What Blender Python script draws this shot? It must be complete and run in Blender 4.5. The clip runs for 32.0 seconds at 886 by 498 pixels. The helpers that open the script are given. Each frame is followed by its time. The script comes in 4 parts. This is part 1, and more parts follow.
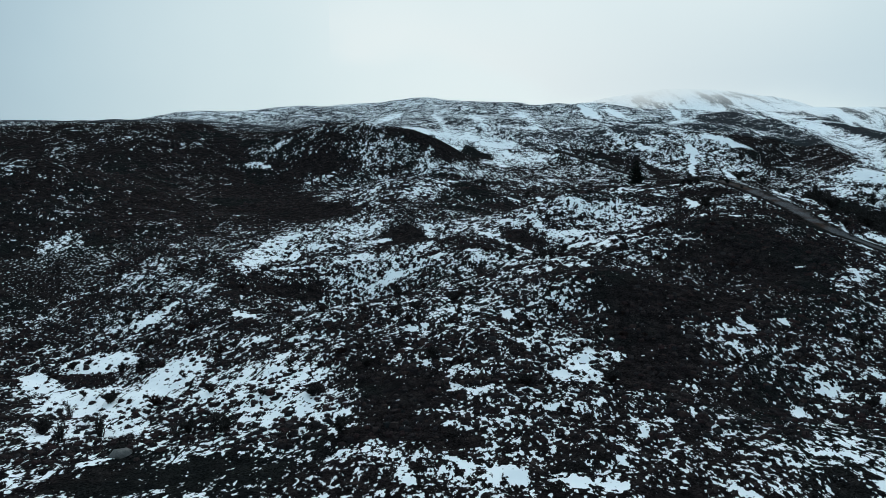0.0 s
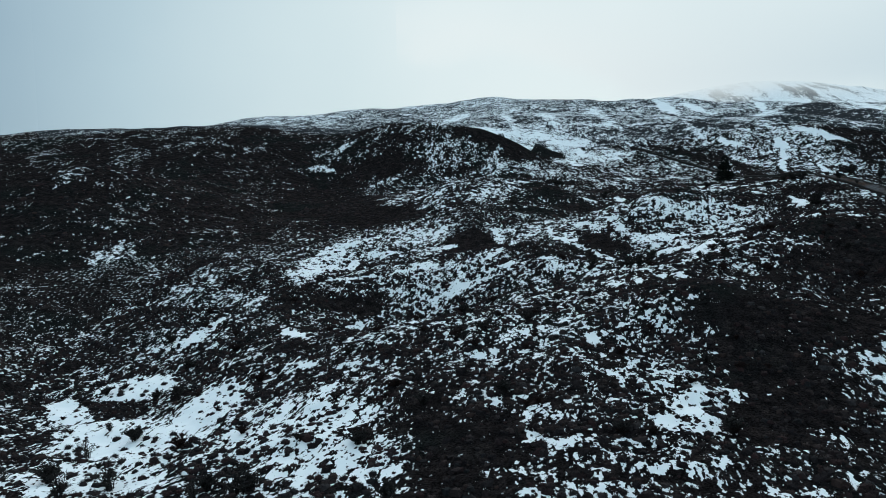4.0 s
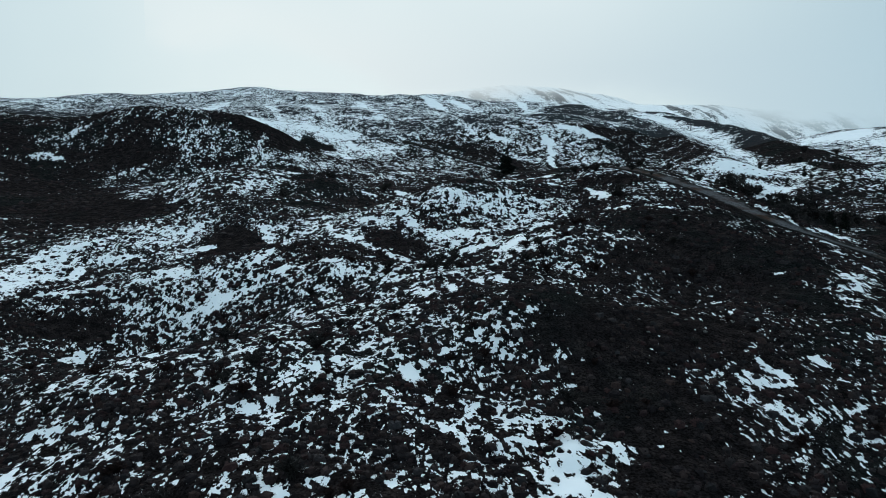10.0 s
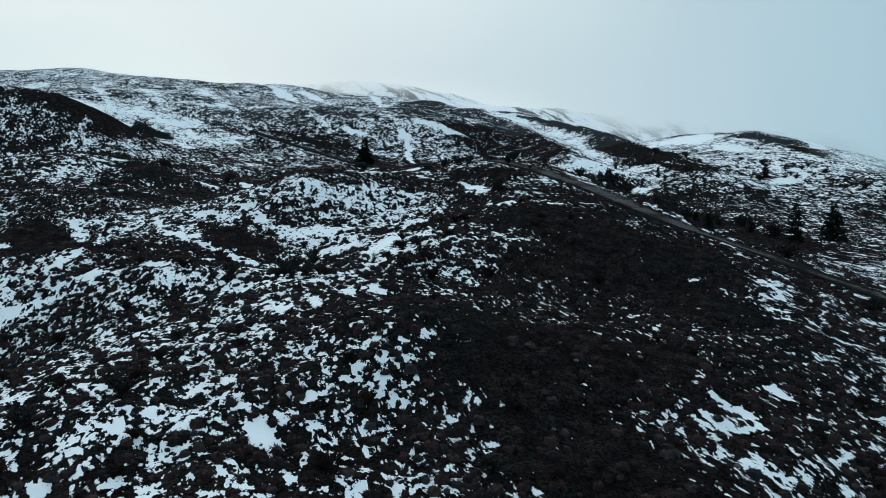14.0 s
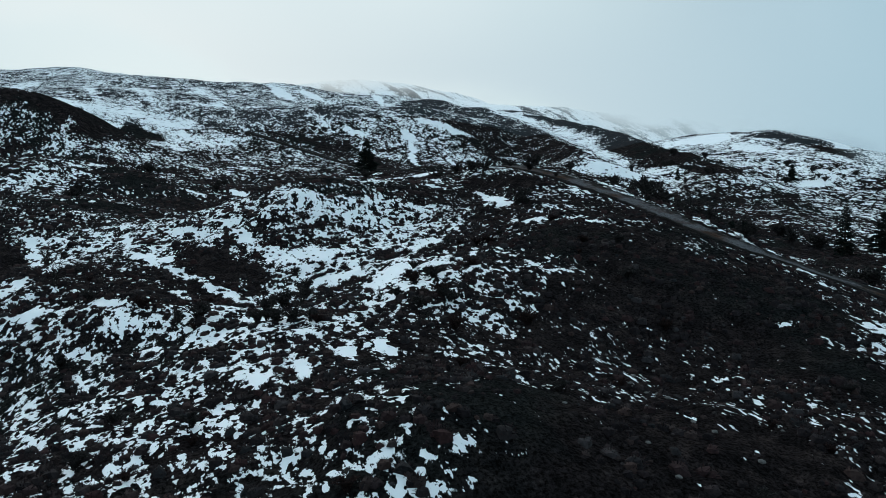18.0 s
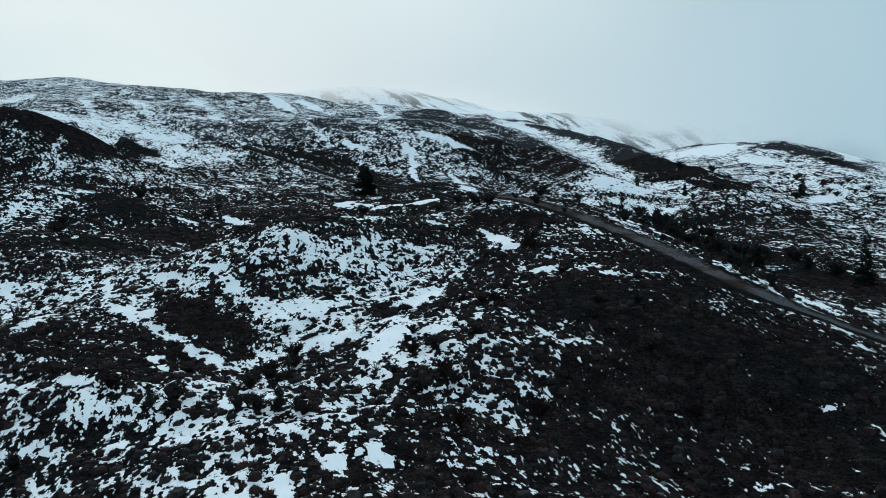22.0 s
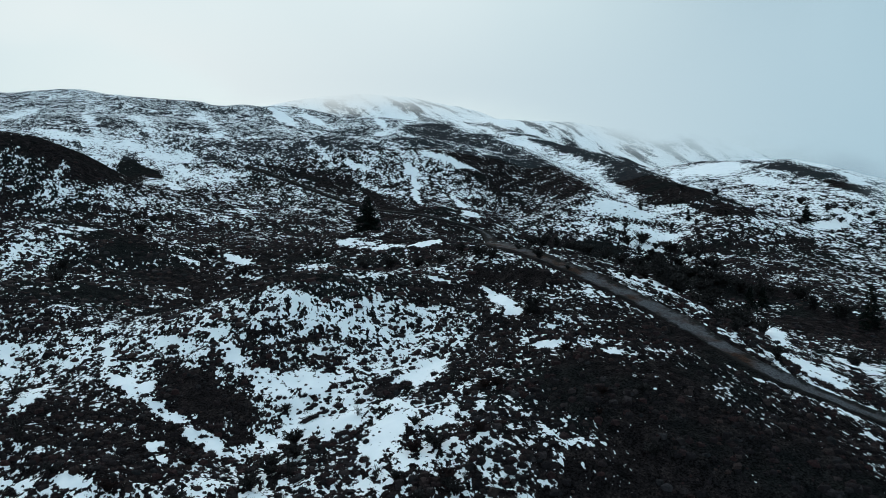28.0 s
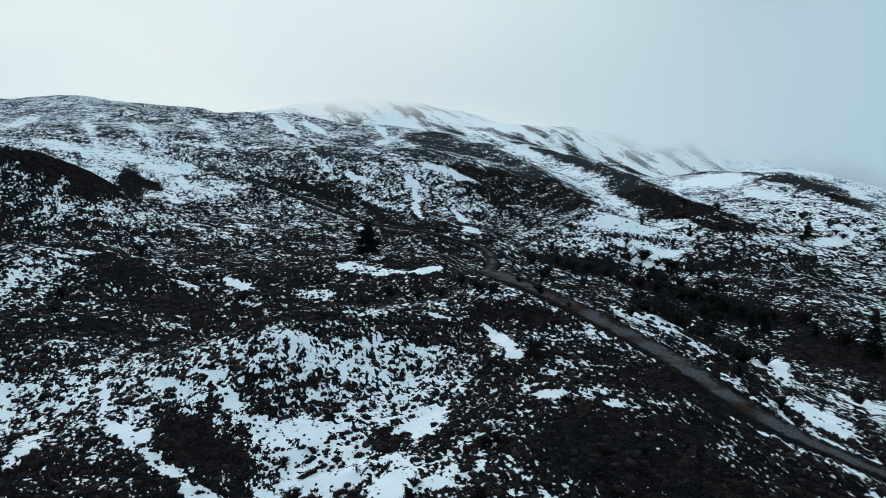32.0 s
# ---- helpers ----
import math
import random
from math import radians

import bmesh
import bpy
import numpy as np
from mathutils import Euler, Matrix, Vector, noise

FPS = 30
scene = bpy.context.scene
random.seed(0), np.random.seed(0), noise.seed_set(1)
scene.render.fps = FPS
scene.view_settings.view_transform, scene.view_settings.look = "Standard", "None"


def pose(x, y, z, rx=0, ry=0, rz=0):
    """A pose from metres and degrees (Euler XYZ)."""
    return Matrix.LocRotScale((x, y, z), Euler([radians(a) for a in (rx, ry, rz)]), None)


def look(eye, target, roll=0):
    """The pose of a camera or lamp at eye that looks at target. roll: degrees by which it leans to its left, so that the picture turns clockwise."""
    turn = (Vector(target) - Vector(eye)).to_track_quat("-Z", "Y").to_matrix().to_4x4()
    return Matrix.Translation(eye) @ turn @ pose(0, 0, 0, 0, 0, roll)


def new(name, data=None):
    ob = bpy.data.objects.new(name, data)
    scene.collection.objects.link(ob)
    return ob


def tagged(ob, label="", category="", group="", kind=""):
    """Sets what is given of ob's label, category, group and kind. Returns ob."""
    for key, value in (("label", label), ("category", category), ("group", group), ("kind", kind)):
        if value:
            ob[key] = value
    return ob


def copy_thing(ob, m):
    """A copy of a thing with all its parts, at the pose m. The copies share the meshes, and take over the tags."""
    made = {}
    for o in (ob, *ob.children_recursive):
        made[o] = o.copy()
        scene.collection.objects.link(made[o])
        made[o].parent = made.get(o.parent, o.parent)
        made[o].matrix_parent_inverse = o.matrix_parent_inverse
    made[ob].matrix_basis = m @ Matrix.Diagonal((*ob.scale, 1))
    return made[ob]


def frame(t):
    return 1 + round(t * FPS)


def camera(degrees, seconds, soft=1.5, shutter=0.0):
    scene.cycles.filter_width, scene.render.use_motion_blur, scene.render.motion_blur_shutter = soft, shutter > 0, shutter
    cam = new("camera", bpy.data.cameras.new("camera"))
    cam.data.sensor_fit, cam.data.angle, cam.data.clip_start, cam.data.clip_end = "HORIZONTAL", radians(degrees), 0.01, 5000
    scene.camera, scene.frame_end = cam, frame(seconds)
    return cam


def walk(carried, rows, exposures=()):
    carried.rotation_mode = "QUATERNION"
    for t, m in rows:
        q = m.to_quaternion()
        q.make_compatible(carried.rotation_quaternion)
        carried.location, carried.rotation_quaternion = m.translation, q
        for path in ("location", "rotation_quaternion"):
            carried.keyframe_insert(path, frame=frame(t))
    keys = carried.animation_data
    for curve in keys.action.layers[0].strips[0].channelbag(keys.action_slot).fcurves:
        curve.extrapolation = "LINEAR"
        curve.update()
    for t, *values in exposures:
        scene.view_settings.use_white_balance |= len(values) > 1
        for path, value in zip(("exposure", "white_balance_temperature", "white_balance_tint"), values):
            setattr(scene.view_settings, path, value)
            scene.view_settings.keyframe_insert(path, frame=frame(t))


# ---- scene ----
# A drone glides over a heath hillside with thin snow, turns right and climbs.
cam = camera(59.66, 32.0, 0.45)

# seconds, x, y, z, heading, pitch, roll (degrees)
PATH = [
    (0, 0.00, -0.00, 30.00, -3.017, -4.974, -0.08),
    (1, -0.18, 3.79, 30.26, -3.047, -4.941, -0.18),
    (2, -0.37, 7.38, 30.17, -3.087, -4.951, -0.26),
    (2.5, -0.43, 9.19, 30.08, -3.107, -4.942, -0.36),
    (3, -0.58, 10.92, 30.01, -4.761, -4.903, -0.61),
    (3.5, -0.74, 12.64, 29.93, -7.890, -4.838, -0.90),
    (5.5, -1.59, 19.91, 29.37, -8.450, -4.714, -1.24),
    (6, -1.78, 21.81, 29.32, -8.461, -4.720, -1.30),
    (6.5, -2.00, 23.66, 29.23, -8.422, -4.743, -1.37),
    (7, -2.22, 25.52, 29.11, -8.040, -4.772, -1.42),
    (7.5, -2.39, 27.49, 28.94, -4.952, -4.836, -1.38),
    (8, -2.63, 29.51, 28.74, -1.466, -4.918, -1.26),
    (8.5, -2.94, 31.54, 28.57, 1.689, -4.991, -1.10),
    (9, -3.16, 33.55, 28.43, 4.250, -5.061, -0.91),
    (9.5, -3.35, 35.59, 28.28, 6.681, -5.116, -0.73),
    (10, -3.48, 37.74, 28.10, 9.098, -5.151, -0.50),
    (10.5, -3.57, 39.86, 27.93, 11.515, -5.164, -0.21),
    (11, -3.50, 41.99, 27.73, 13.907, -5.176, 0.09),
    (11.5, -3.39, 44.14, 27.57, 16.330, -5.181, 0.36),
    (12, -3.14, 46.26, 27.40, 18.770, -5.187, 0.58),
    (12.5, -2.86, 48.34, 27.24, 20.357, -5.181, 0.68),
    (13, -2.51, 50.43, 27.07, 20.342, -5.192, 0.70),
    (13.5, -2.08, 52.54, 26.93, 20.322, -5.221, 0.71),
    (15.5, -1.00, 60.03, 26.92, 20.235, -5.316, 0.81),
    (16, -0.43, 62.08, 27.13, 20.237, -5.341, 0.78),
    (17, 0.81, 66.07, 27.60, 20.209, -5.375, 0.69),
    (18, 2.04, 69.82, 28.36, 20.181, -5.325, 0.57),
    (19, 3.02, 72.71, 29.38, 20.188, -5.292, 0.45),
    (20, 3.65, 74.40, 30.43, 20.126, -5.223, 0.40),
    (21, 4.04, 75.46, 31.54, 20.100, -5.150, 0.36),
    (22, 4.26, 76.10, 32.68, 20.066, -5.074, 0.29),
    (23, 4.38, 76.50, 33.85, 20.004, -5.003, 0.28),
    (24, 4.45, 76.79, 35.02, 19.983, -4.935, 0.26),
    (25, 4.53, 76.93, 36.19, 19.920, -4.896, 0.28),
    (25.5, 4.54, 77.00, 36.79, 19.910, -4.897, 0.31),
    (27.5, 4.67, 77.27, 39.16, 19.875, -4.900, 0.38),
    (28, 4.70, 77.34, 39.74, 19.874, -4.888, 0.40),
    (29, 4.75, 77.46, 40.89, 19.866, -4.868, 0.41),
    (30, 4.79, 77.60, 42.07, 19.865, -4.877, 0.40),
    (31, 4.91, 77.98, 43.20, 19.859, -4.841, 0.48),
    (32, 5.11, 78.53, 44.37, 19.827, -4.842, 0.56),
]


def flight(x, y, z, heading, pitch, roll):
    h, p = radians(heading), radians(pitch)
    ahead = Vector((math.sin(h) * math.cos(p), math.cos(h) * math.cos(p), math.sin(p)))
    return look((x, y, z), Vector((x, y, z)) + ahead, roll)


walk(cam, [(t, flight(*row)) for t, *row in PATH])

# ---- sky and light ----
world = bpy.data.worlds.new("world")
scene.world = world
world.use_nodes = True
wt = world.node_tree
wt.nodes.clear()
SUN_AZ, SUN_EL = -4.0, 24.0    # degrees, clockwise from +y; behind the cloud
sky = wt.nodes.new("ShaderNodeTexSky")
sky.sky_type = "NISHITA"
sky.sun_disc = False
sky.sun_elevation = radians(SUN_EL)
sky.sun_rotation = radians(SUN_AZ)
coord = wt.nodes.new("ShaderNodeTexCoord")
toward = wt.nodes.new("ShaderNodeVectorMath")
toward.operation = "DOT_PRODUCT"
ga, ge = radians(SUN_AZ + 9), radians(8)
toward.inputs[1].default_value = (math.sin(ga) * math.cos(ge), math.cos(ga) * math.cos(ge), math.sin(ge))
wt.links.new(coord.outputs["Generated"], toward.inputs[0])
veil = wt.nodes.new("ShaderNodeTexNoise")
veil.inputs["Scale"].default_value = 2.2
veil.inputs["Detail"].default_value = 4
wt.links.new(coord.outputs["Generated"], veil.inputs["Vector"])
wob = wt.nodes.new("ShaderNodeMath")
wob.operation = "MULTIPLY_ADD"
wob.inputs[1].default_value = 0.14
wob.inputs[2].default_value = -0.07
wt.links.new(veil.outputs["Fac"], wob.inputs[0])
summed = wt.nodes.new("ShaderNodeMath")
summed.operation = "ADD"
wt.links.new(toward.outputs["Value"], summed.inputs[0])
wt.links.new(wob.outputs[0], summed.inputs[1])
ramp = wt.nodes.new("ShaderNodeValToRGB")
el = ramp.color_ramp.elements
el[0].position, el[0].color = 0.0, (0.188, 0.325, 0.422, 1)
el[1].position, el[1].color = 1.0, (0.762, 0.867, 0.889, 1)
for pos, col in ((0.60, (0.254, 0.392, 0.500, 1)), (0.72, (0.297, 0.432, 0.530, 1)), (0.83, (0.458, 0.612, 0.688, 1)), (0.93, (0.634, 0.772, 0.812, 1))):
    e = el.new(pos)
    e.color = col
wt.links.new(summed.outputs[0], ramp.inputs[0])
cover = wt.nodes.new("ShaderNodeMix")
cover.data_type = "RGBA"
cover.inputs["Factor"].default_value = 0.97
dim = wt.nodes.new("ShaderNodeVectorMath")
dim.operation = "SCALE"
dim.inputs["Scale"].default_value = 0.1
wt.links.new(sky.outputs[0], dim.inputs[0])
wt.links.new(dim.outputs[0], cover.inputs["A"])
upper = wt.nodes.new("ShaderNodeMix")
upper.data_type = "RGBA"
upper.inputs["B"].default_value = (0.254, 0.338, 0.390, 1)
high = wt.nodes.new("ShaderNodeSeparateXYZ")
wt.links.new(coord.outputs["Generated"], high.inputs[0])
near_zenith = wt.nodes.new("ShaderNodeMapRange")
near_zenith.inputs["From Min"].default_value, near_zenith.inputs["From Max"].default_value = 0.22, 0.6
wt.links.new(high.outputs["Z"], near_zenith.inputs["Value"])
wt.links.new(near_zenith.outputs[0], upper.inputs["Factor"])
wt.links.new(ramp.outputs[0], upper.inputs["A"])
wt.links.new(upper.outputs["Result"], cover.inputs["B"])
# an overcast sky grows brighter towards the zenith
height = wt.nodes.new("ShaderNodeSeparateXYZ")
wt.links.new(coord.outputs["Generated"], height.inputs[0])
lift = wt.nodes.new("ShaderNodeMapRange")
lift.interpolation_type = "SMOOTHSTEP"
lift.inputs["From Min"].default_value, lift.inputs["From Max"].default_value = 0.22, 0.85
lift.inputs["To Min"].default_value, lift.inputs["To Max"].default_value = 1.0, 2.6
wt.links.new(height.outputs["Z"], lift.inputs["Value"])
bg = wt.nodes.new("ShaderNodeBackground")
wt.links.new(lift.outputs[0], bg.inputs["Strength"])
wt.links.new(cover.outputs["Result"], bg.inputs[0])
wo = wt.nodes.new("ShaderNodeOutputWorld")
wt.links.new(bg.outputs[0], wo.inputs[0])

sun = new("sun", bpy.data.lights.new("sun", "SUN"))
sun.data.energy = 1.25
sun.data.angle = radians(14)
sun.data.color = (1.0, 0.988, 0.97)
sa, se = radians(SUN_AZ), radians(SUN_EL)
sun.matrix_world = look((0, 0, 200), Vector((0, 0, 200)) - Vector((math.sin(sa) * math.cos(se), math.cos(sa) * math.cos(se), math.sin(se))))

# ---- shape of the land ----
# landforms: x, y, height, half-widths, turn
LANDFORMS_NEAR = [
    (40.2, 132.4, 9.3, 31.4, 46.2, -56.0),
    (-61.8, 104.3, -10.3, 25.7, 52.8, 33.1),
    (15.7, 132.8, -1.9, 8.1, 15.0, 17.3),
    (-130.8, 211.8, 14.2, 31.1, 39.5, 1.5),
    (50.0, 220.2, 9.0, 28.4, 46.4, 3.0),
    (-8.2, 154.0, 2.8, 14.6, 13.1, 3.7),
    (-21.6, 130.7, -8.3, 20.6, 13.9, -17.1),
    (22.5, 176.0, 9.7, 20.9, 15.0, 6.6),
    (56.3, 178.8, 7.6, 13.8, 31.7, -4.4),
    (-14.3, 197.8, 5.9, 21.3, 19.3, 0.8),
    (50.1, 85.3, -0.6, 23.8, 13.7, 2.8),
    (-21.2, 247.4, 10.0, 32.6, 28.6, -7.2),
    (33, 114, -3.5, 12, 10, 0),
    (10, 144, -1.4, 6, 6, 0),
    (-9, 130, 2.6, 11, 11, 0),
    (41, 157, 0.7, 7, 7, 0),
    (30, 73, -2.4, 10, 8, 0),
    (-40, 162, -1.7, 14, 12, 0),
    (14, 101, 2.5, 7, 7, 0),
    (-2, 137, 1.6, 6, 6, 0),
]
LANDFORMS_FAR = [
    (-61.9, 340.9, 21.3, 62.4, 27.5, -9.3),
    (-252.5, 374, 18.2, 99, 151.8, -3.3),
    (-69.1, 692.8, 55.5, 333.8, 239.9, 6.4),
    (106.2, 406.3, 14, 42.4, 140, 48.3),
    (192.5, 498.3, 23.6, 172, 205.3, 7.3),
    (289.1, 1156.5, 114.9, 366.8, 227.3, 8.9),
    (582.5, 879.5, 52.7, 131.2, 133.1, -1.4),
    (449.1, 901.9, 38.1, 128.2, 124.7, 0.3),
    (629.9, 827.7, 29.3, 77.5, 116.8, 7.7),
    (151.9, 333.4, -15.4, 32.7, 74.8, -20.7),
    (-54.3, 697.1, 4.7, 30.7, 24.7, -3),
    (328.4, 425.4, 19.2, 38.4, 78.8, -27.6),
    (-65.4, 429.8, 8, 97.3, 57.8, 22.6),
    (78.2, 333.9, -1.5, 29.8, 40.2, 0.6),
    (149.3, 385.3, 3.6, 12.7, 40.1, 5.6),
    (256.3, 391.2, 1, 37.7, 86.8, -16.6),
]
LANDFORMS_FAR_B = [
    (182, 385, -7.5, 26, 80, 0),
    (228, 375, -5, 22, 60, 0),
    (172, 318, -3.1, 20, 30, 0),
    (240, 281, 7.8, 45, 45, 0),
    (254, 365, 7, 50, 50, 0),
    (72, 172, 5, 12, 18, 0),
    (-148, 327, 13.3, 60, 60, 0),
    (-160, 430, 4.4, 90, 80, 0),
    (73, 463, -6.4, 60, 50, 0),
    (92, 303, 4.5, 25, 22, 0),
    (10, 335, -2.5, 30, 30, 0),
    (-95, 305, -1.5, 35, 35, 0),
    (48, 247, 0.5, 22, 22, 0),
    (310, 330, 3, 60, 50, 0),
]
LANDFORMS_FAR_C = [
    (150, 235, 1.8, 30, 28, 0),
    (160, 300, -1.4, 28, 25, 0),
    (-30, 480, 1.3, 70, 60, 0),
    (120, 560, 3.8, 80, 60, 0),
    (-250, 300, 3.9, 80, 80, 0),
    (150, 1150, -5, 200, 160, 0),
    (420, 1120, 13.7, 180, 160, 0),
    (650, 1000, -69, 170, 150, 0),
    (-28, 348, 5.2, 22, 16, 0),
    (-100, 345, -5.8, 26, 20, 0),
    (2, 332, -2.2, 18, 14, 0),
    (-130, 300, 2.5, 30, 30, 0),
    (-20, 300, -0.3, 25, 18, 0),
    (30, 300, 0.2, 25, 18, 0),
]
BASE = (-22.701, -0.0214, 0.0445)


def forms(x, y, rows):
    z = 0.0 * x
    for cx, cy, h, rx, ry, turn in rows:
        c, s = math.cos(radians(turn)), math.sin(radians(turn))
        u, v = (x - cx) * c + (y - cy) * s, (y - cy) * c - (x - cx) * s
        z = z + h * np.exp(-(u / rx) ** 2 - (v / ry) ** 2)
    return z


# sharp crests of the far spurs: points along the crest, and the fall of the sides
SPURS = [
    (((156, 522, 45), (159, 490, 40.3), (164, 461, 36), (163, 423, 28.2), (160, 386, 20), (154, 349, 12.9), (145, 314, 6.5), (136, 292, -2)), 0.42),
    (((221, 550, 44), (216, 509, 39.4), (211, 454, 30.6), (207, 417, 23.9), (200, 380, 17.9), (193, 349, 13), (187, 322, 9.4), (183, 300, 6.2), (176, 275, 1.5), (168, 262, -4)), 0.40),
    (((274, 568, 36.5), (283, 517, 30), (278, 472, 23.4), (272, 439, 18)), 0.35),
    (((268, 417, 24.5), (264, 382, 23.3), (260, 345, 21.5), (248, 315, 15.2), (242, 295, 10.8), (237, 279, 6.6), (230, 262, -5)), 0.30),
    (((402, 527, 30.5), (393, 481, 28.6), (388, 443, 22.5), (380, 408, 11.5), (372, 380, 0)), 0.30),
]


def spur(x, y, crest, fall):
    best = np.full(np.shape(x), -1e3)
    for (ax, ay, az), (bx, by, bz) in zip(crest, crest[1:]):
        t = np.clip(((x - ax) * (bx - ax) + (y - ay) * (by - ay)) / ((bx - ax) ** 2 + (by - ay) ** 2), 0, 1)
        d = np.sqrt((x - ax - t * (bx - ax)) ** 2 + (y - ay - t * (by - ay)) ** 2)
        best = np.maximum(best, az + t * (bz - az) - fall * (np.sqrt(d * d + 20) - 4.5))
    return best


def land(x, y):
    r = np.clip(y, -200, 900)
    xx = np.clip(x, -600, 700)
    z = BASE[0] + BASE[1] * xx + BASE[2] * r + forms(x, y, LANDFORMS_NEAR) + forms(x, y, LANDFORMS_FAR) + forms(x, y, LANDFORMS_FAR_B) + forms(x, y, LANDFORMS_FAR_C)
    m = (x > 60) & (x < 560) & (y > 170) & (y < 640)
    if m.any():
        low = z[m]
        for crest, fall in SPURS:
            high = spur(x[m], y[m], crest, fall)
            h = np.maximum(4.0 - np.abs(low - high), 0) / 4.0
            low = np.maximum(low, high) + h * h
        z[m] = low
    return z + 30.0


# ---- noise on arrays ----
def lattice(ix, iy, seed):
    h = (ix.astype(np.int64) * 374761393 + iy.astype(np.int64) * 668265263 + seed * 974711) & 0xFFFFFFFF
    h = ((h ^ (h >> 13)) * 1274126177) & 0xFFFFFFFF
    return ((h ^ (h >> 16)) & 0xFFFF) / 65535.0


def ripple(x, y, seed):
    ix, iy = np.floor(x), np.floor(y)
    fx, fy = x - ix, y - iy
    fx, fy = fx * fx * (3 - 2 * fx), fy * fy * (3 - 2 * fy)
    a, b = lattice(ix, iy, seed), lattice(ix + 1, iy, seed)
    c, d = lattice(ix, iy + 1, seed), lattice(ix + 1, iy + 1, seed)
    return (a * (1 - fx) + b * fx) * (1 - fy) + (c * (1 - fx) + d * fx) * fy - 0.5


def fbm(x, y, size, octaves, seed):
    out, amp = 0.0 * x, 1.0
    for k in range(octaves):
        out = out + amp * ripple(x / size + 17.3 * k, y / size - 9.1 * k, seed + k)
        size, amp = size * 0.5, amp * 0.5
    return out


# ---- the gravel track, as a line over the land ----
TRACK = [(86, 40), (84, 70), (80, 95), (75, 113), (70, 124), (66, 129.5), (60.7, 134), (59, 140), (59.2, 147), (58.8, 152.5), (57, 158.5), (55.3, 165), (53.8, 172), (53, 180), (54.3, 190),
         (58, 203), (66, 225), (78, 250), (89, 270), (92.5, 284), (82, 292), (73, 310), (67.5, 333), (57, 357), (46, 381), (36, 400)]


def smooth_line(points, step):
    p = np.array(points, float)
    for _ in range(3):
        q = np.empty((2 * len(p) - 2, 2))
        q[0::2] = 0.75 * p[:-1] + 0.25 * p[1:]
        q[1::2] = 0.25 * p[:-1] + 0.75 * p[1:]
        p = np.vstack([p[:1], q, p[-1:]])
    d = np.r_[0, np.cumsum(np.hypot(*np.diff(p, axis=0).T))]
    s = np.arange(0, d[-1], step)
    return np.stack([np.interp(s, d, p[:, 0]), np.interp(s, d, p[:, 1])], -1), s


LINE, LINE_S = smooth_line(TRACK, 1.0)


def line_near(x, y):
    """Distance to the track and the number of its nearest station."""
    best, at = np.full(x.shape, 1e9), np.zeros(x.shape, int)
    for k in range(0, len(LINE), 2):
        d = (x - LINE[k, 0]) ** 2 + (y - LINE[k, 1]) ** 2
        near = d < best
        best[near], at[near] = d[near], k
    return np.sqrt(best), at


def roll_box(v, n):
    pad = np.r_[np.full(n, v[0]), v, np.full(n, v[-1])]
    return np.convolve(pad, np.ones(2 * n + 1) / (2 * n + 1), "valid")


LINE_Z = roll_box(land(LINE[:, 0], LINE[:, 1]), 6)
SLOPE = np.gradient(LINE_Z, LINE_S)
TANG = np.gradient(LINE, axis=0)
TANG /= np.hypot(TANG[:, 0], TANG[:, 1])[:, None]


def surface(x, y):
    """The ground's height: landforms, hummocks and the bed of the track."""
    z = land(x, y)
    d = np.hypot(x, y - 80)
    z = z + 0.9 * fbm(x, y, 14, 2, 5) * np.clip(d / 70, 0.6, 1.5) + 0.5 * fbm(x, y, 2.6, 3, 11) * np.clip(1.4 - d / 260, 0, 1)
    z = z + 9.0 * fbm(x, y, 90, 3, 31) * np.clip((d - 260) / 300, 0, 1)
    near = (x > 0) & (x < 115) & (y > 20) & (y < 430)
    if near.any():
        dist, at = line_near(x[near], y[near])
        w = np.clip((8.0 - dist) / 4.0, 0, 1)
        w = w * w * (3 - 2 * w)
        along = (x[near] - LINE[at, 0]) * TANG[at, 0] + (y[near] - LINE[at, 1]) * TANG[at, 1]
        z = z.copy()
        z[near] = z[near] * (1 - w) + (LINE_Z[at] + np.clip(along, -2, 2) * SLOPE[at]) * w
    return z


# ---- how much snow lies where: x, y, half-widths, turn, share of snow ----
# broad cover first, then the single drifts, banks and bare spots
COVER_FAR = [
    (-16.0, 564.5, 104.3, 74.7, 140, 0.42),
    (32.8, 417.3, 24.4, 6.0, 131, 0.5),
    (-20.0, 239.6, 7.6, 6.7, 110, 0.48),
    (-8.6, 324.9, 7.8, 3.8, 47, 0.45),
    (-25.9, 311.2, 8.6, 3.7, -137, 0.55),
    (30.6, 343.3, 31.2, 12.3, 101, 0.27),
    (37.7, 289.6, 19.3, 6.2, 98, 0.25),
    (4.9, 269.7, 43.2, 14.4, 89, 0.26),
    (77.1, 409.0, 15.0, 6.6, 118, 0.12),
    (108.3, 398.8, 15.7, 7.2, 166, 0.12),
    (72.1, 359.4, 24.2, 6.0, 117, 0.18),
    (58.6, 313.7, 8.6, 3.1, 48, 0.45),
    (134.2, 365.8, 24.7, 14.9, 140, 0.05),
    (131.3, 348.3, 26.5, 9.0, 89, 0.12),
    (135.9, 339.0, 25.5, 4.6, 89, 0.3),
    (165.9, 372.0, 39.7, 9.3, 71, 0.6),
]
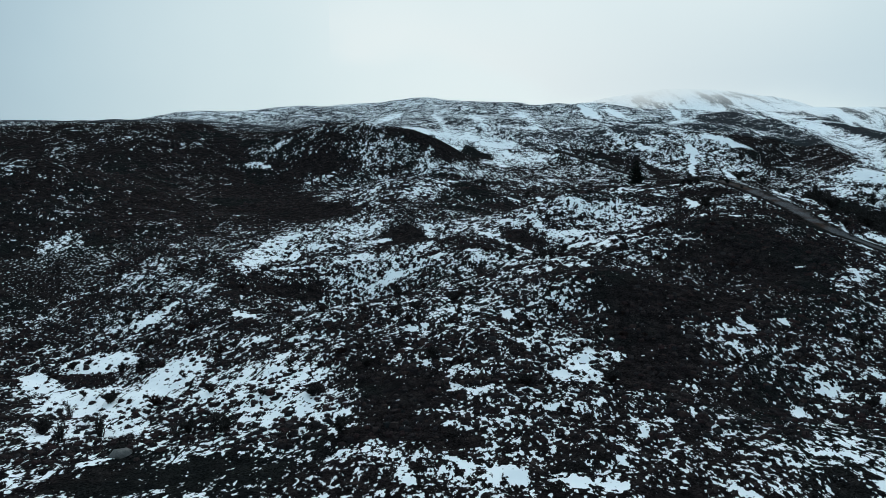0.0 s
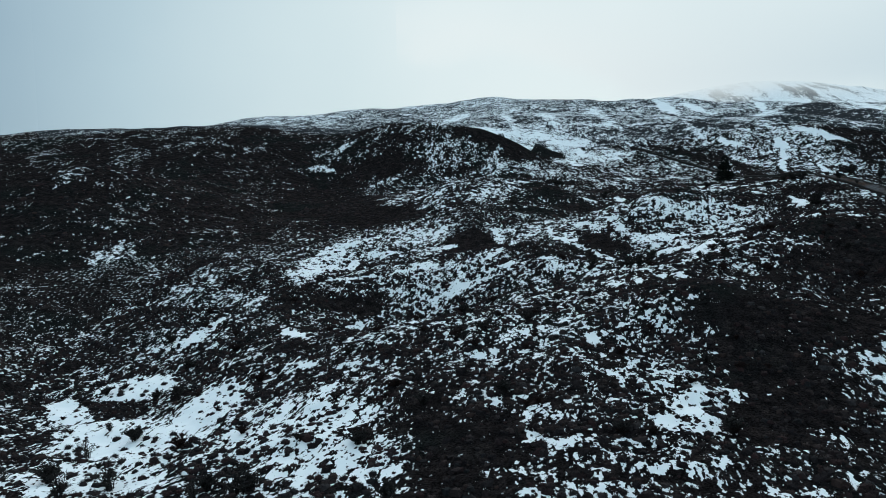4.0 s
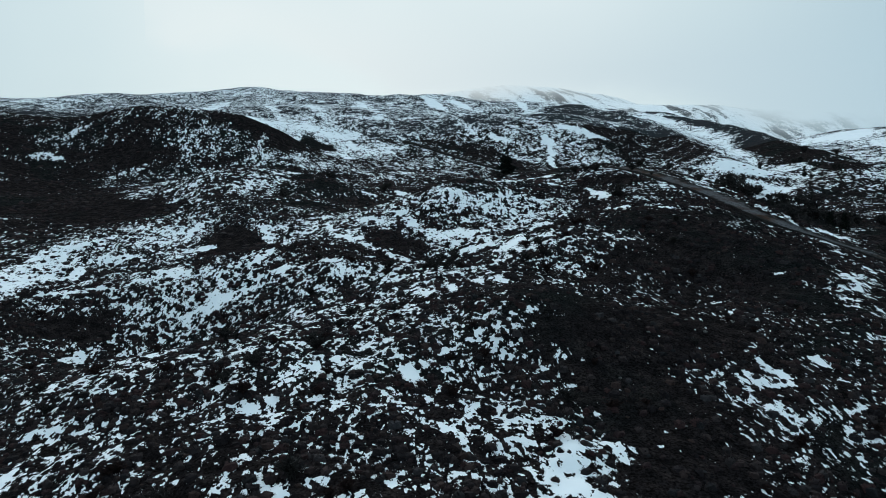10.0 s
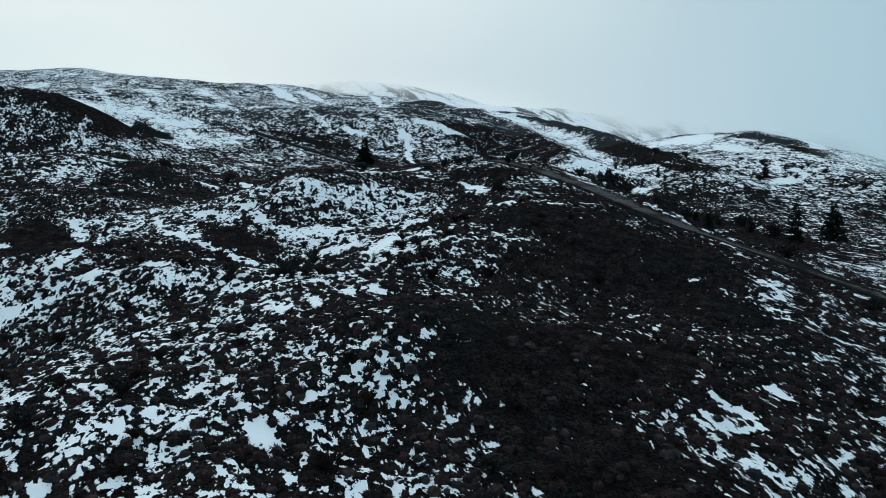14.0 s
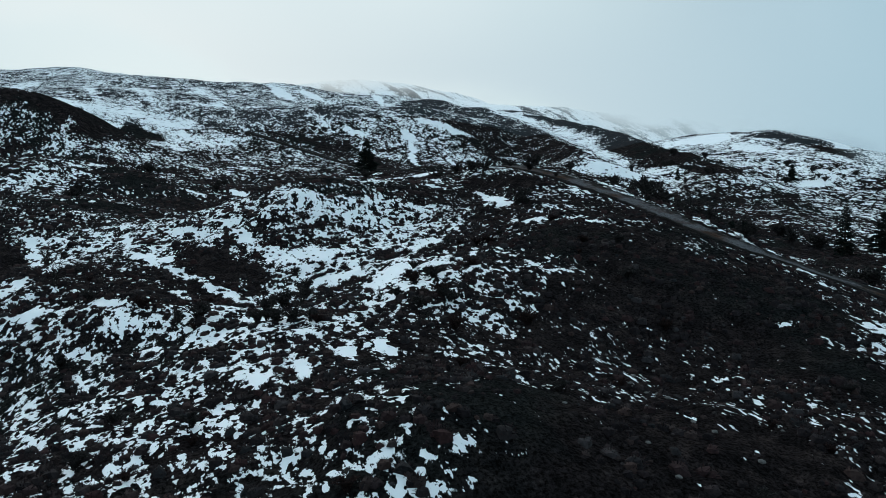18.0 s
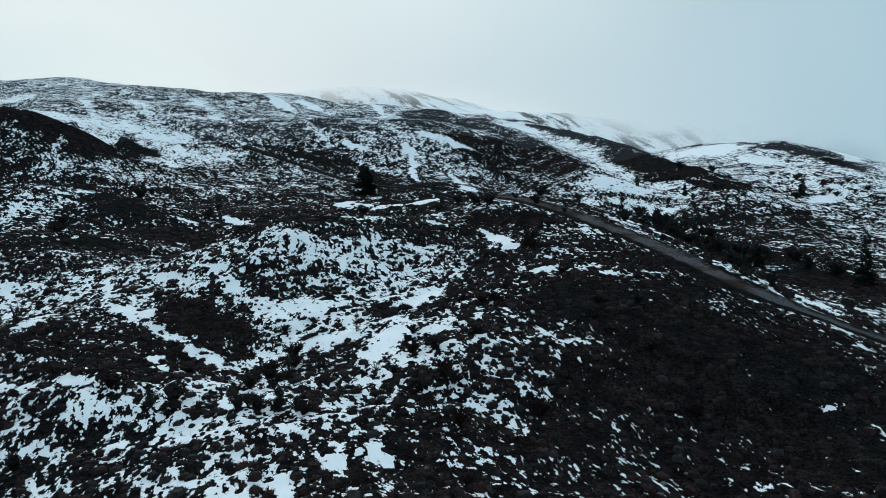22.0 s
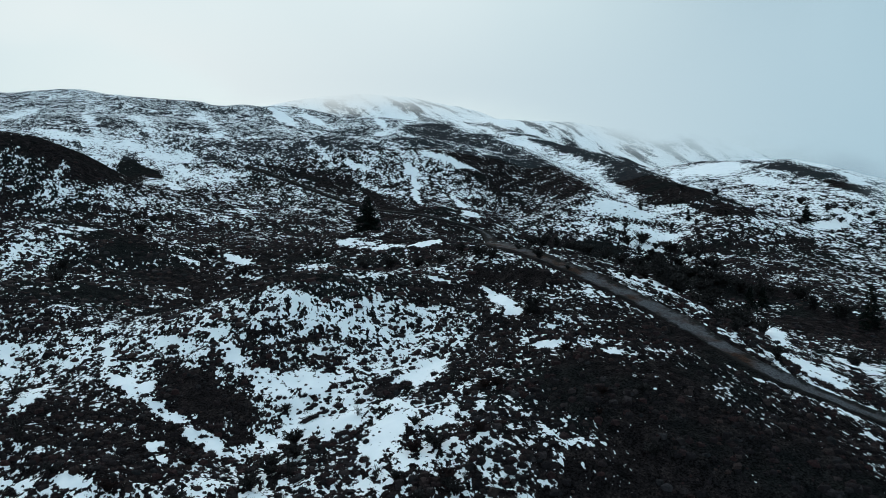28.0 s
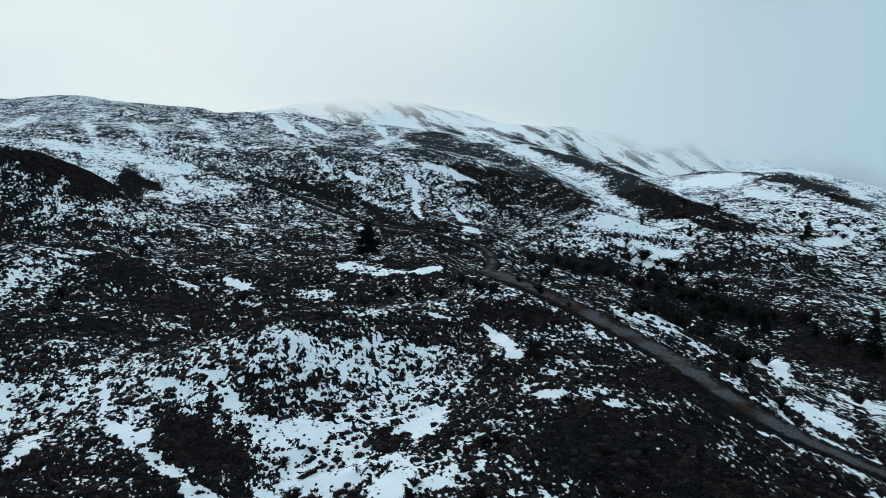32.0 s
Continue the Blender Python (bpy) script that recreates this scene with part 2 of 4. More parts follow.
COVER_FAR_B = [
    (153.7, 339.5, 26.4, 3.9, 71, 0.45),
    (153.5, 321.1, 41.8, 2.5, 52, 0.7),
    (172.1, 315.8, 12.9, 3.5, 90, 0.15),
    (168.5, 291.6, 11.7, 2.8, 99, 0.7),
    (154.4, 257.0, 10.8, 6.7, 114, 0.27),
    (209.3, 331.1, 15.8, 5.5, 81, 0.55),
    (205.4, 300.7, 11.6, 5.3, 105, 0.65),
    (223.4, 280.4, 14.0, 4.5, 92, 0.4),
    (211.0, 270.0, 15.3, 5.4, 128, 0.68),
    (176.9, 264.4, 8.0, 2.7, -177, 0.7),
    (175.6, 245.6, 10.2, 5.3, 78, 0.12),
    (161.9, 245.0, 10.0, 3.6, 70, 0.3),
    (182.9, 234.5, 14.3, 7.7, 65, 0.5),
    (147.6, 215.7, 11.7, 6.6, -160, 0.4),
    (153.7, 206.6, 7.1, 4.6, -170, 0.45),
    (128.0, 213.9, 10.9, 8.1, 110, 0.14),
]
COVER_BOWL = [
    (-7.3, 197.5, 12.0, 2.7, -155, 0.1),
    (6.2, 219.8, 8.9, 4.8, 167, 0.1),
    (134.6, 205.0, 7.6, 4.7, 117, 0.3),
    (122.3, 214.1, 11.1, 8.2, 118, 0.08),
    (117.2, 181.9, 13.6, 9.8, 58, 0.06),
    (41.5, 128.8, 12.5, 7.5, 103, 0.03),
    (54.5, 142.5, 8.2, 4.0, 93, 0.06),
    (17.6, 152.5, 4.6, 2.8, 157, 0.88),
    (18.2, 146.1, 4.7, 4.2, 115, 0.85),
    (14.1, 144.7, 2.5, 2.2, 55, 0.75),
    (26.2, 154.2, 5.0, 3.6, -155, 0.75),
    (19.5, 159.8, 4.3, 1.5, -174, 0.62),
    (27.7, 136.6, 7.5, 2.5, 49, 0.6),
    (22.9, 129.4, 5.4, 2.5, 164, 0.62),
    (33.8, 138.1, 5.8, 2.0, 89, 0.38),
    (30.3, 124.9, 3.6, 1.6, -177, 0.55),
]
COVER_BOWL_B = [
    (-9.3, 178.7, 4.2, 3.1, -149, 0.5),
    (-3.0, 147.8, 14.6, 4.8, 114, 0.09),
    (23.7, 165.7, 13.4, 3.0, 170, 0.52),
    (29.5, 160.5, 5.3, 1.9, 165, 0.5),
    (10.2, 172.5, 6.7, 1.8, 134, 0.4),
    (30.1, 170.3, 8.9, 2.4, -177, 0.14),
]
COVER_START = [
    (-27.2, 55.3, 9.3, 3.5, -171, 0.04),
    (-12.6, 54.1, 6.3, 3.2, 163, 0.08),
    (-6.4, 64.9, 7.9, 2.8, 122, 0.05),
    (33.5, 74.5, 5.7, 2.9, 118, 0.42),
    (28.4, 58.7, 4.4, 2.5, 84, 0.5),
]
COVER_WEST = [
    (-151.4, 304.4, 57.7, 29.3, -163, 0.09),
    (-91.6, 179.6, 28.5, 22.0, 65, 0.22),
    (-125.7, 201.2, 8.2, 2.9, 95, 0.28),
    (-92.9, 165.4, 8.2, 4.1, 98, 0.42),
    (-102.5, 200.1, 10.7, 9.5, 142, 0.24),
    (-73.2, 132.5, 16.3, 8.7, -176, 0.15),
    (-70.0, 119.1, 6.0, 3.9, -145, 0.08),
    (-71.0, 252.6, 55.4, 17.7, 117, 0.06),
    (-56.5, 231.8, 34.0, 11.5, 128, 0.05),
    (-72.8, 326.9, 25.1, 9.5, -167, 0.2),
    (-66.0, 312.1, 15.5, 7.2, -180, 0.05),
    (-31.6, 238.1, 27.5, 14.7, 129, 0.5),
    (-35.5, 184.3, 12.4, 5.2, -147, 0.5),
    (-34.7, 140.4, 8.4, 3.9, -158, 0.06),
    (-45.2, 135.7, 5.4, 2.9, 72, 0.1),
    (-44.7, 86.4, 12.6, 4.9, 141, 0.92),
]
COVER_WEST_B = [
    (-39.8, 73.5, 9.7, 4.8, 145, 0.88),
    (-25.1, 79.5, 8.4, 6.8, 154, 0.7),
    (-18.6, 70.9, 7.3, 3.8, 153, 0.75),
    (-22.0, 65.2, 6.8, 3.0, 161, 0.5),
    (-8.8, 73.3, 6.8, 4.3, 149, 0.05),
    (-8.9, 63.0, 4.1, 2.6, -157, 0.05),
    (0.6, 63.8, 4.9, 3.2, 158, 0.55),
    (4.0, 69.0, 5.4, 1.8, 165, 0.45),
    (-8.6, 102.3, 20.7, 15.0, -179, 0.42),
    (-2.6, 84.5, 11.0, 3.7, -177, 0.33),
    (11.7, 80.4, 4.1, 2.3, 127, 0.55),
    (16.9, 79.5, 11.4, 5.0, 80, 0.05),
    (36.1, 99.4, 7.3, 5.2, -161, 0.15),
    (27.3, 74.5, 8.4, 4.3, 78, 0.2),
]
COVER_MIDDLE = [
    (-5.1, 108.6, 12.1, 11.8, 93, 0.47),
    (2.1, 93.8, 6.6, 3.1, 167, 0.4),
    (-23.1, 100.6, 9.4, 3.9, 152, 0.33),
    (-35.4, 139.4, 6.5, 3.5, -152, 0.04),
    (-12.6, 79.9, 3.4, 1.5, 177, 0.06),
    (1.9, 84.2, 5.1, 2.2, 126, 0.18),
    (-2.7, 80.9, 3.5, 1.7, 136, 0.1),
    (6.7, 117.8, 8.8, 2.3, 112, 0.5),
    (22.3, 98.9, 12.6, 8.3, -180, 0.05),
    (18.8, 85.3, 7.3, 5.3, 99, 0.05),
    (40.6, 119.4, 10.5, 3.7, 159, 0.06),
    (33.2, 91.9, 5.4, 4.2, 74, 0.08),
    (21.3, 76.5, 3.3, 1.1, -176, 0.12),
    (10.3, 96.6, 3.5, 1.9, 126, 0.42),
    (21.0, 121.9, 6.0, 3.7, -144, 0.35),
    (-27.4, 185.3, 9.0, 6.0, 160, 0.45),
]
COVER_MIDDLE_B = [
    (-24.6, 142.8, 9.5, 2.4, 171, 0.4),
    (7.9, 75.4, 2.7, 0.9, 157, 0.6),
    (-33.2, 107.5, 6.2, 1.6, 146, 0.05),
]
COVER_DOME = [
    (-6.3, 134.6, 9.2, 3.2, 138, 0.3),
    (-4.7, 103.2, 5.9, 3.7, 163, 0.4),
    (5.3, 101.7, 9.0, 4.1, 138, 0.48),
    (9.3, 100.3, 4.7, 1.3, 113, 0.5),
    (14.5, 98.6, 3.0, 1.2, 170, 0.42),
    (22.3, 115.3, 7.1, 4.1, -156, 0.24),
    (29.1, 111.7, 9.6, 5.8, 63, 0.07),
    (47.5, 129.1, 11.1, 6.7, 161, 0.04),
    (15.5, 93.2, 4.4, 0.3, 153, 0.16),
    (43.2, 111.2, 10.4, 4.6, 104, 0.04),
    (36.6, 97.9, 3.2, 1.9, 94, 0.08),
    (61.5, 115.8, 11.6, 1.4, 47, 0.05),
]
COVER_DOME_TOP = [
    (249.7, 333.3, 28.1, 9.1, 78, 0.6),
    (9.9, 111.3, 6.0, 3.3, 134, 0.42),
    (4.5, 120.8, 4.6, 2.2, 124, 0.42),
    (46.9, 167.7, 9.6, 3.0, 112, 0.05),
    (47.7, 150.2, 9.6, 5.7, 143, 0.06),
    (39.0, 167.6, 6.7, 3.8, 158, 0.15),
    (49.7, 130.5, 13.1, 5.4, 156, 0.06),
    (51.1, 121.4, 6.9, 3.5, 151, 0.05),
]
COVER_HOLLOW = [
    (10.8, 125.6, 12.6, 6.5, 138, 0.45),
    (1.4, 147.0, 9.3, 5.0, 173, 0.14),
    (49.8, 116.9, 5.3, 3.7, 103, 0.02),
    (34.8, 100.7, 3.2, 1.8, 112, 0.1),
]
COVER_GULLY = [
    (0.2, 130.7, 5.8, 2.0, 147, 0.2),
]
PATCH_FAR = [
    (-64.9, 542.3, 23.3, 6.6, 88, 0.8),
    (-37.7, 439.2, 14.7, 7.4, 123, 0.88),
    (-28.5, 500.4, 57.9, 2.5, 97, 0.88),
    (-12.8, 428.3, 14.2, 8.5, 144, 0.85),
    (-2.8, 476.3, 42.0, 3.6, 99, 0.8),
    (6.9, 417.5, 14.1, 9.6, 139, 0.85),
    (12.3, 394.5, 8.9, 2.7, 104, 0.95),
    (-8.6, 402.4, 6.6, 2.6, 171, 0.93),
    (27.7, 513.4, 64.8, 4.7, 92, 0.65),
    (-30.6, 335.2, 14.2, 5.8, 178, 0.03),
    (-17.0, 343.5, 21.4, 8.2, 79, 0.03),
    (-7.0, 376.6, 37.5, 5.1, 92, 0.05),
    (0.3, 389.0, 11.4, 3.1, 115, 0.03),
    (-22.4, 325.0, 6.0, 1.3, 74, 0.65),
    (0.0, 328.5, 5.5, 2.3, 58, 0.75),
    (-10.1, 246.4, 2.9, 1.8, -145, 0.9),
]
PATCH_FAR_B = [
    (-0.9, 299.2, 6.0, 1.2, 106, 0.7),
    (8.7, 364.7, 7.9, 1.9, 100, 0.85),
    (31.8, 389.0, 6.9, 2.5, 137, 0.75),
    (27.6, 324.0, 10.4, 1.8, 92, 0.75),
    (73.8, 550.8, 32.1, 4.3, 95, 0.96),
    (67.2, 409.4, 17.8, 1.9, 93, 0.65),
    (90.5, 549.4, 25.1, 3.9, 96, 0.93),
    (77.2, 383.5, 8.9, 2.6, 123, 0.96),
    (239.5, 992.7, 16.3, 6.4, 107, 0.94),
    (130.5, 540.9, 22.8, 2.8, 83, 0.97),
    (124.8, 510.5, 12.6, 3.9, 58, 0.88),
    (87.0, 390.0, 5.1, 1.8, 110, 0.75),
    (78.9, 356.5, 9.3, 2.9, 115, 0.65),
    (95.9, 369.2, 4.7, 2.0, 107, 0.98),
    (92.0, 348.1, 16.9, 1.3, 77, 0.98),
    (108.6, 378.1, 5.9, 2.2, 134, 0.93),
]
PATCH_FAR_C = [
    (117.0, 369.0, 8.4, 2.4, 141, 0.97),
    (103.0, 331.9, 9.4, 1.3, 81, 0.93),
    (95.1, 300.1, 4.0, 2.7, 105, 0.97),
    (57.9, 376.6, 22.5, 2.0, 118, 0.02),
    (77.5, 322.0, 31.3, 2.8, 96, 0.03),
    (42.5, 223.2, 11.2, 2.4, 111, 0.82),
    (49.6, 210.3, 3.8, 2.7, 122, 0.9),
    (18.3, 233.3, 5.0, 1.4, 114, 0.98),
    (30.3, 217.6, 5.9, 2.3, 120, 0.75),
    (8.4, 232.8, 3.2, 0.9, 147, 0.9),
    (204.2, 492.6, 37.6, 4.9, 81, 0.9),
    (175.6, 344.6, 21.5, 5.0, -138, 0.8),
    (206.6, 448.2, 42.1, 3.4, 79, 0.03),
    (183.6, 341.9, 37.8, 6.7, 76, 0.03),
    (175.3, 295.2, 26.3, 4.1, 84, 0.05),
    (149.5, 298.9, 12.1, 7.2, 173, 0.96),
]
PATCH_FAR_D = [
    (145.3, 281.6, 11.4, 5.7, 149, 0.92),
    (140.2, 272.5, 5.9, 2.5, 136, 0.94),
    (450.0, 813.1, 30.1, 9.1, 142, 0.93),
    (479.3, 772.2, 27.9, 7.5, 129, 0.05),
    (229.7, 381.9, 52.1, 1.6, 55, 0.94),
    (243.2, 373.2, 23.0, 12.5, 70, 0.98),
    (227.9, 323.1, 15.0, 4.4, 86, 0.9),
    (390.5, 502.7, 24.7, 3.8, 86, 0.04),
    (248.1, 339.8, 12.7, 5.2, 88, 0.06),
    (245.4, 317.3, 14.0, 3.2, 67, 0.04),
    (236.8, 290.8, 14.3, 3.9, 75, 0.04),
    (389.2, 454.2, 12.8, 4.9, 71, 0.98),
    (259.2, 309.0, 21.7, 5.3, 50, 0.98),
    (200.8, 263.0, 7.2, 4.6, -177, 0.96),
    (118.7, 279.2, 15.6, 6.7, 138, 0.02),
    (124.8, 245.8, 19.1, 7.6, 80, 0.03),
]
PATCH_FAR_E = [
    (64.7, 163.9, 5.2, 3.6, 175, 0.93),
]
PATCH_BOWL = [
    (-1.5, 171.7, 6.0, 0.5, 95, 0.97),
    (-0.1, 161.7, 3.7, 0.9, 116, 0.97),
    (2.4, 159.2, 1.7, 1.3, 79, 0.93),
    (4.3, 153.1, 3.3, 0.7, 116, 0.97),
    (7.7, 146.8, 3.3, 0.9, 123, 0.98),
    (7.9, 155.6, 7.4, 2.8, 117, 0.008),
    (10.7, 148.0, 2.9, 0.5, 93, 0.008),
    (4.5, 170.7, 2.7, 0.8, 138, 0.96),
    (9.8, 168.1, 2.7, 0.5, 130, 0.8),
    (11.3, 162.0, 3.4, 0.7, 104, 0.93),
    (13.2, 157.5, 1.7, 0.7, 139, 0.95),
    (28.9, 149.3, 4.9, 2.3, 63, 0.95),
    (22.3, 137.7, 4.8, 1.7, 48, 0.92),
    (19.1, 133.9, 2.0, 0.7, 67, 0.97),
    (-8.6, 160.9, 5.9, 1.1, 83, 0.8),
    (-4.9, 173.5, 3.4, 1.2, 60, 0.88),
]
PATCH_BOWL_B = [
    (-8.0, 185.4, 5.7, 1.9, 169, 0.1),
    (4.0, 196.2, 9.8, 1.0, 68, 0.04),
    (20.0, 174.2, 7.2, 1.8, 169, 0.05),
    (-2.0, 138.3, 2.6, 0.3, 118, 0.97),
    (4.3, 142.6, 1.6, 0.4, 130, 0.95),
    (42.8, 161.9, 6.6, 0.8, 88, 0.97),
    (42.8, 157.3, 1.3, 1.2, 138, 0.97),
    (43.1, 168.0, 2.0, 0.5, 111, 0.9),
    (39.0, 172.6, 2.4, 0.5, 154, 0.95),
    (43.1, 151.0, 1.2, 0.8, 126, 0.97),
    (40.4, 144.5, 2.1, 0.5, 106, 0.95),
    (44.3, 139.9, 1.3, 0.6, 167, 0.95),
    (46.6, 151.2, 3.3, 0.7, 136, 0.4),
    (19.2, 219.7, 2.8, 0.7, 123, 0.85),
    (68.5, 167.1, 5.0, 2.6, -151, 0.95),
    (68.4, 157.6, 4.0, 2.9, -172, 0.7),
]
PATCH_BOWL_C = [
    (92.6, 170.9, 16.5, 2.9, 49, 0.98),
    (71.3, 142.4, 5.6, 4.7, -149, 0.985),
    (93.1, 155.9, 4.9, 2.5, 59, 0.85),
    (61.1, 125.0, 1.0, 0.4, 148, 0.95),
]
PATCH_START = [
    (-5.8, 55.5, 3.6, 0.5, 106, 0.9),
    (0.8, 54.2, 3.3, 1.4, 144, 0.85),
    (7.2, 52.3, 2.6, 1.0, 155, 0.8),
    (-31.2, 63.5, 5.6, 0.9, 132, 0.03),
    (29.9, 72.4, 2.0, 1.0, 84, 0.95),
]
PATCH_WEST = [
    (-91.0, 308.6, 5.2, 3.2, -177, 0.85),
    (-85.6, 325.7, 6.4, 2.2, 50, 0.7),
    (-46.8, 164.6, 16.8, 3.7, 87, 0.8),
    (-59.8, 99.0, 5.8, 2.3, 127, 0.93),
    (-55.1, 107.0, 6.8, 4.2, 159, 0.97),
    (-54.8, 125.4, 4.4, 2.5, 71, 0.88),
    (-38.0, 92.1, 8.0, 4.2, 103, 0.93),
    (-1.9, 72.1, 3.4, 0.9, 115, 0.7),
    (4.8, 72.7, 2.5, 0.8, 172, 0.06),
    (29.9, 89.3, 1.7, 0.8, 157, 0.85),
    (19.5, 75.2, 1.6, 1.0, 157, 0.6),
    (18.6, 66.5, 1.6, 0.6, 102, 0.7),
]
PATCH_MIDDLE = [
    (-37.3, 117.9, 7.0, 1.2, 122, 0.97),
    (-30.2, 99.5, 2.4, 0.8, 142, 0.97),
    (-32.5, 132.9, 2.3, 1.1, 48, 0.85),
    (-22.7, 95.7, 2.3, 0.8, 180, 0.8),
    (-8.6, 91.8, 2.6, 0.7, 118, 0.75),
    (-6.4, 79.8, 2.4, 0.4, 123, 0.95),
    (9.0, 77.6, 3.5, 1.2, 100, 0.8),
    (10.9, 82.2, 3.5, 0.6, 79, 0.75),
    (13.4, 81.1, 2.0, 0.9, 112, 0.75),
    (2.7, 93.9, 1.6, 0.6, 98, 0.97),
    (9.2, 114.5, 3.0, 0.6, 91, 0.85),
    (31.3, 91.0, 0.9, 0.7, -175, 0.95),
    (-17.2, 168.5, 15.6, 6.2, 100, 0.015),
    (-11.7, 149.8, 3.3, 1.0, 64, 0.92),
    (-12.4, 175.3, 7.8, 0.8, 98, 0.85),
    (-26.2, 184.3, 3.6, 1.1, 80, 0.95),
]
PATCH_MIDDLE_B = [
    (-22.8, 172.2, 2.0, 1.2, 173, 0.95),
    (-40.4, 162.5, 4.4, 1.4, 99, 0.97),
    (-37.0, 149.4, 5.5, 1.1, -171, 0.92),
    (-46.6, 157.4, 14.9, 2.0, 94, 0.82),
    (-45.3, 176.4, 4.6, 2.4, 49, 0.7),
    (-35.7, 170.8, 3.1, 1.5, -178, 0.88),
    (-23.7, 151.9, 3.6, 1.3, 151, 0.88),
    (-16.3, 141.4, 2.8, 0.9, 141, 0.9),
]
PATCH_DOME = [
    (10.8, 96.5, 1.2, 0.4, 179, 0.8),
    (9.4, 114.8, 2.6, 0.5, 88, 0.97),
    (12.7, 115.8, 1.2, 0.6, 96, 0.95),
    (15.3, 116.0, 1.3, 0.3, 91, 0.95),
    (6.8, 115.1, 4.3, 0.7, 103, 0.8),
    (-2.3, 124.3, 2.9, 0.6, 128, 0.6),
    (-4.7, 115.4, 1.9, 1.4, 167, 0.6),
    (-6.0, 103.4, 1.5, 0.5, 111, 0.9),
    (-3.4, 103.3, 0.6, 0.5, -168, 0.95),
    (1.9, 97.0, 0.4, 0.3, 176, 0.95),
    (5.3, 96.6, 0.8, 0.3, 171, 0.8),
    (8.1, 96.5, 1.5, 0.5, 139, 0.8),
    (30.7, 91.7, 1.4, 0.5, 100, 0.95),
    (31.0, 95.1, 0.6, 0.4, 174, 0.95),
    (35.9, 92.9, 1.1, 0.6, 95, 0.95),
    (46.9, 115.3, 1.4, 0.4, -166, 0.95),
]
PATCH_DOME_B = [
    (53.0, 112.8, 1.4, 0.7, 48, 0.95),
]
PATCH_HOLLOW = [
    (-2.1, 137.7, 2.9, 0.3, 110, 0.95),
    (3.9, 146.1, 1.1, 0.8, 165, 0.95),
    (-8.5, 142.7, 1.2, 0.7, 163, 0.95),
    (0.9, 121.9, 1.3, 0.7, 129, 0.9),
    (5.2, 125.9, 1.3, 0.8, -137, 0.9),
    (-1.1, 121.0, 4.3, 0.7, 112, 0.55),
    (7.1, 127.7, 1.7, 1.0, 155, 0.85),
]
# dark faces and white gullies of the far spurs
SPUR_FACES = [
    (150, 505, 24, 13, 92, 0.12), (153, 470, 24, 13, 98, 0.12), (156, 440, 22, 13, 92, 0.12), (155, 405, 22, 12, 86, 0.12), (150, 370, 22, 12, 84, 0.12), (145, 335, 20, 10, 78, 0.12),
    (185, 425, 36, 9, 92, 0.78), (177, 375, 30, 8, 80, 0.72), (166, 328, 18, 7, 74, 0.7), (216, 515, 22, 4, 97, 0.08), (211, 470, 26, 5, 95, 0.08), (206, 430, 24, 6, 83, 0.08),
]
SPUR_FACES_B = [
    (202, 395, 22, 8, 79, 0.08), (196, 362, 20, 10, 79, 0.08), (190, 333, 18, 11, 78, 0.08), (185, 308, 17, 11, 78, 0.07), (179, 282, 15, 9, 75, 0.12),
    (266, 400, 20, 6, 83, 0.2), (261, 360, 20, 6, 84, 0.2), (252, 325, 20, 7, 70, 0.2), (243, 298, 18, 6, 72, 0.2), (281, 490, 32, 5, 96, 0.06),
    (-30, 400, 42, 25, 0, 0.66), (5, 385, 26, 20, 0, 0.66), (-60, 432, 40, 20, 0, 0.58), (-15, 445, 48, 18, 0, 0.5),
]
COVER = COVER_FAR + COVER_FAR_B + COVER_BOWL + COVER_BOWL_B + COVER_START + COVER_WEST + COVER_WEST_B + COVER_MIDDLE + COVER_MIDDLE_B + COVER_DOME + COVER_DOME_TOP + COVER_HOLLOW + COVER_GULLY
PATCHES = PATCH_FAR + PATCH_FAR_B + PATCH_FAR_C + PATCH_FAR_D + PATCH_FAR_E + PATCH_BOWL + PATCH_BOWL_B + PATCH_BOWL_C + PATCH_START + PATCH_WEST + PATCH_MIDDLE + PATCH_MIDDLE_B + PATCH_DOME + PATCH_DOME_B + PATCH_HOLLOW


def far_mountain(x, y):
    return np.clip((np.hypot(x, y - 60) - 520) / 80, 0, 1) * np.clip((x - 60) / 120, 0, 1)


def lay(c, x, y, wx, wy, rows, edge):
    """Lay patches of snow or bare heath over the cover c."""
    for cx, cy, rx, ry, turn, share in rows:
        reach = 1.5 * max(rx, ry) + 6
        m = (np.abs(x - cx) < reach) & (np.abs(y - cy) < reach)
        if not m.any():
            continue
        co, si = math.cos(radians(turn)), math.sin(radians(turn))
        u, v = (wx[m] - cx) * co + (wy[m] - cy) * si, (wy[m] - cy) * co - (wx[m] - cx) * si
        w = np.clip((1 + edge - np.sqrt((u / rx) ** 2 + (v / ry) ** 2)) / (2 * edge), 0, 1)
        w = w * w * (3 - 2 * w)
        c[m] = c[m] * (1 - w) + share * w


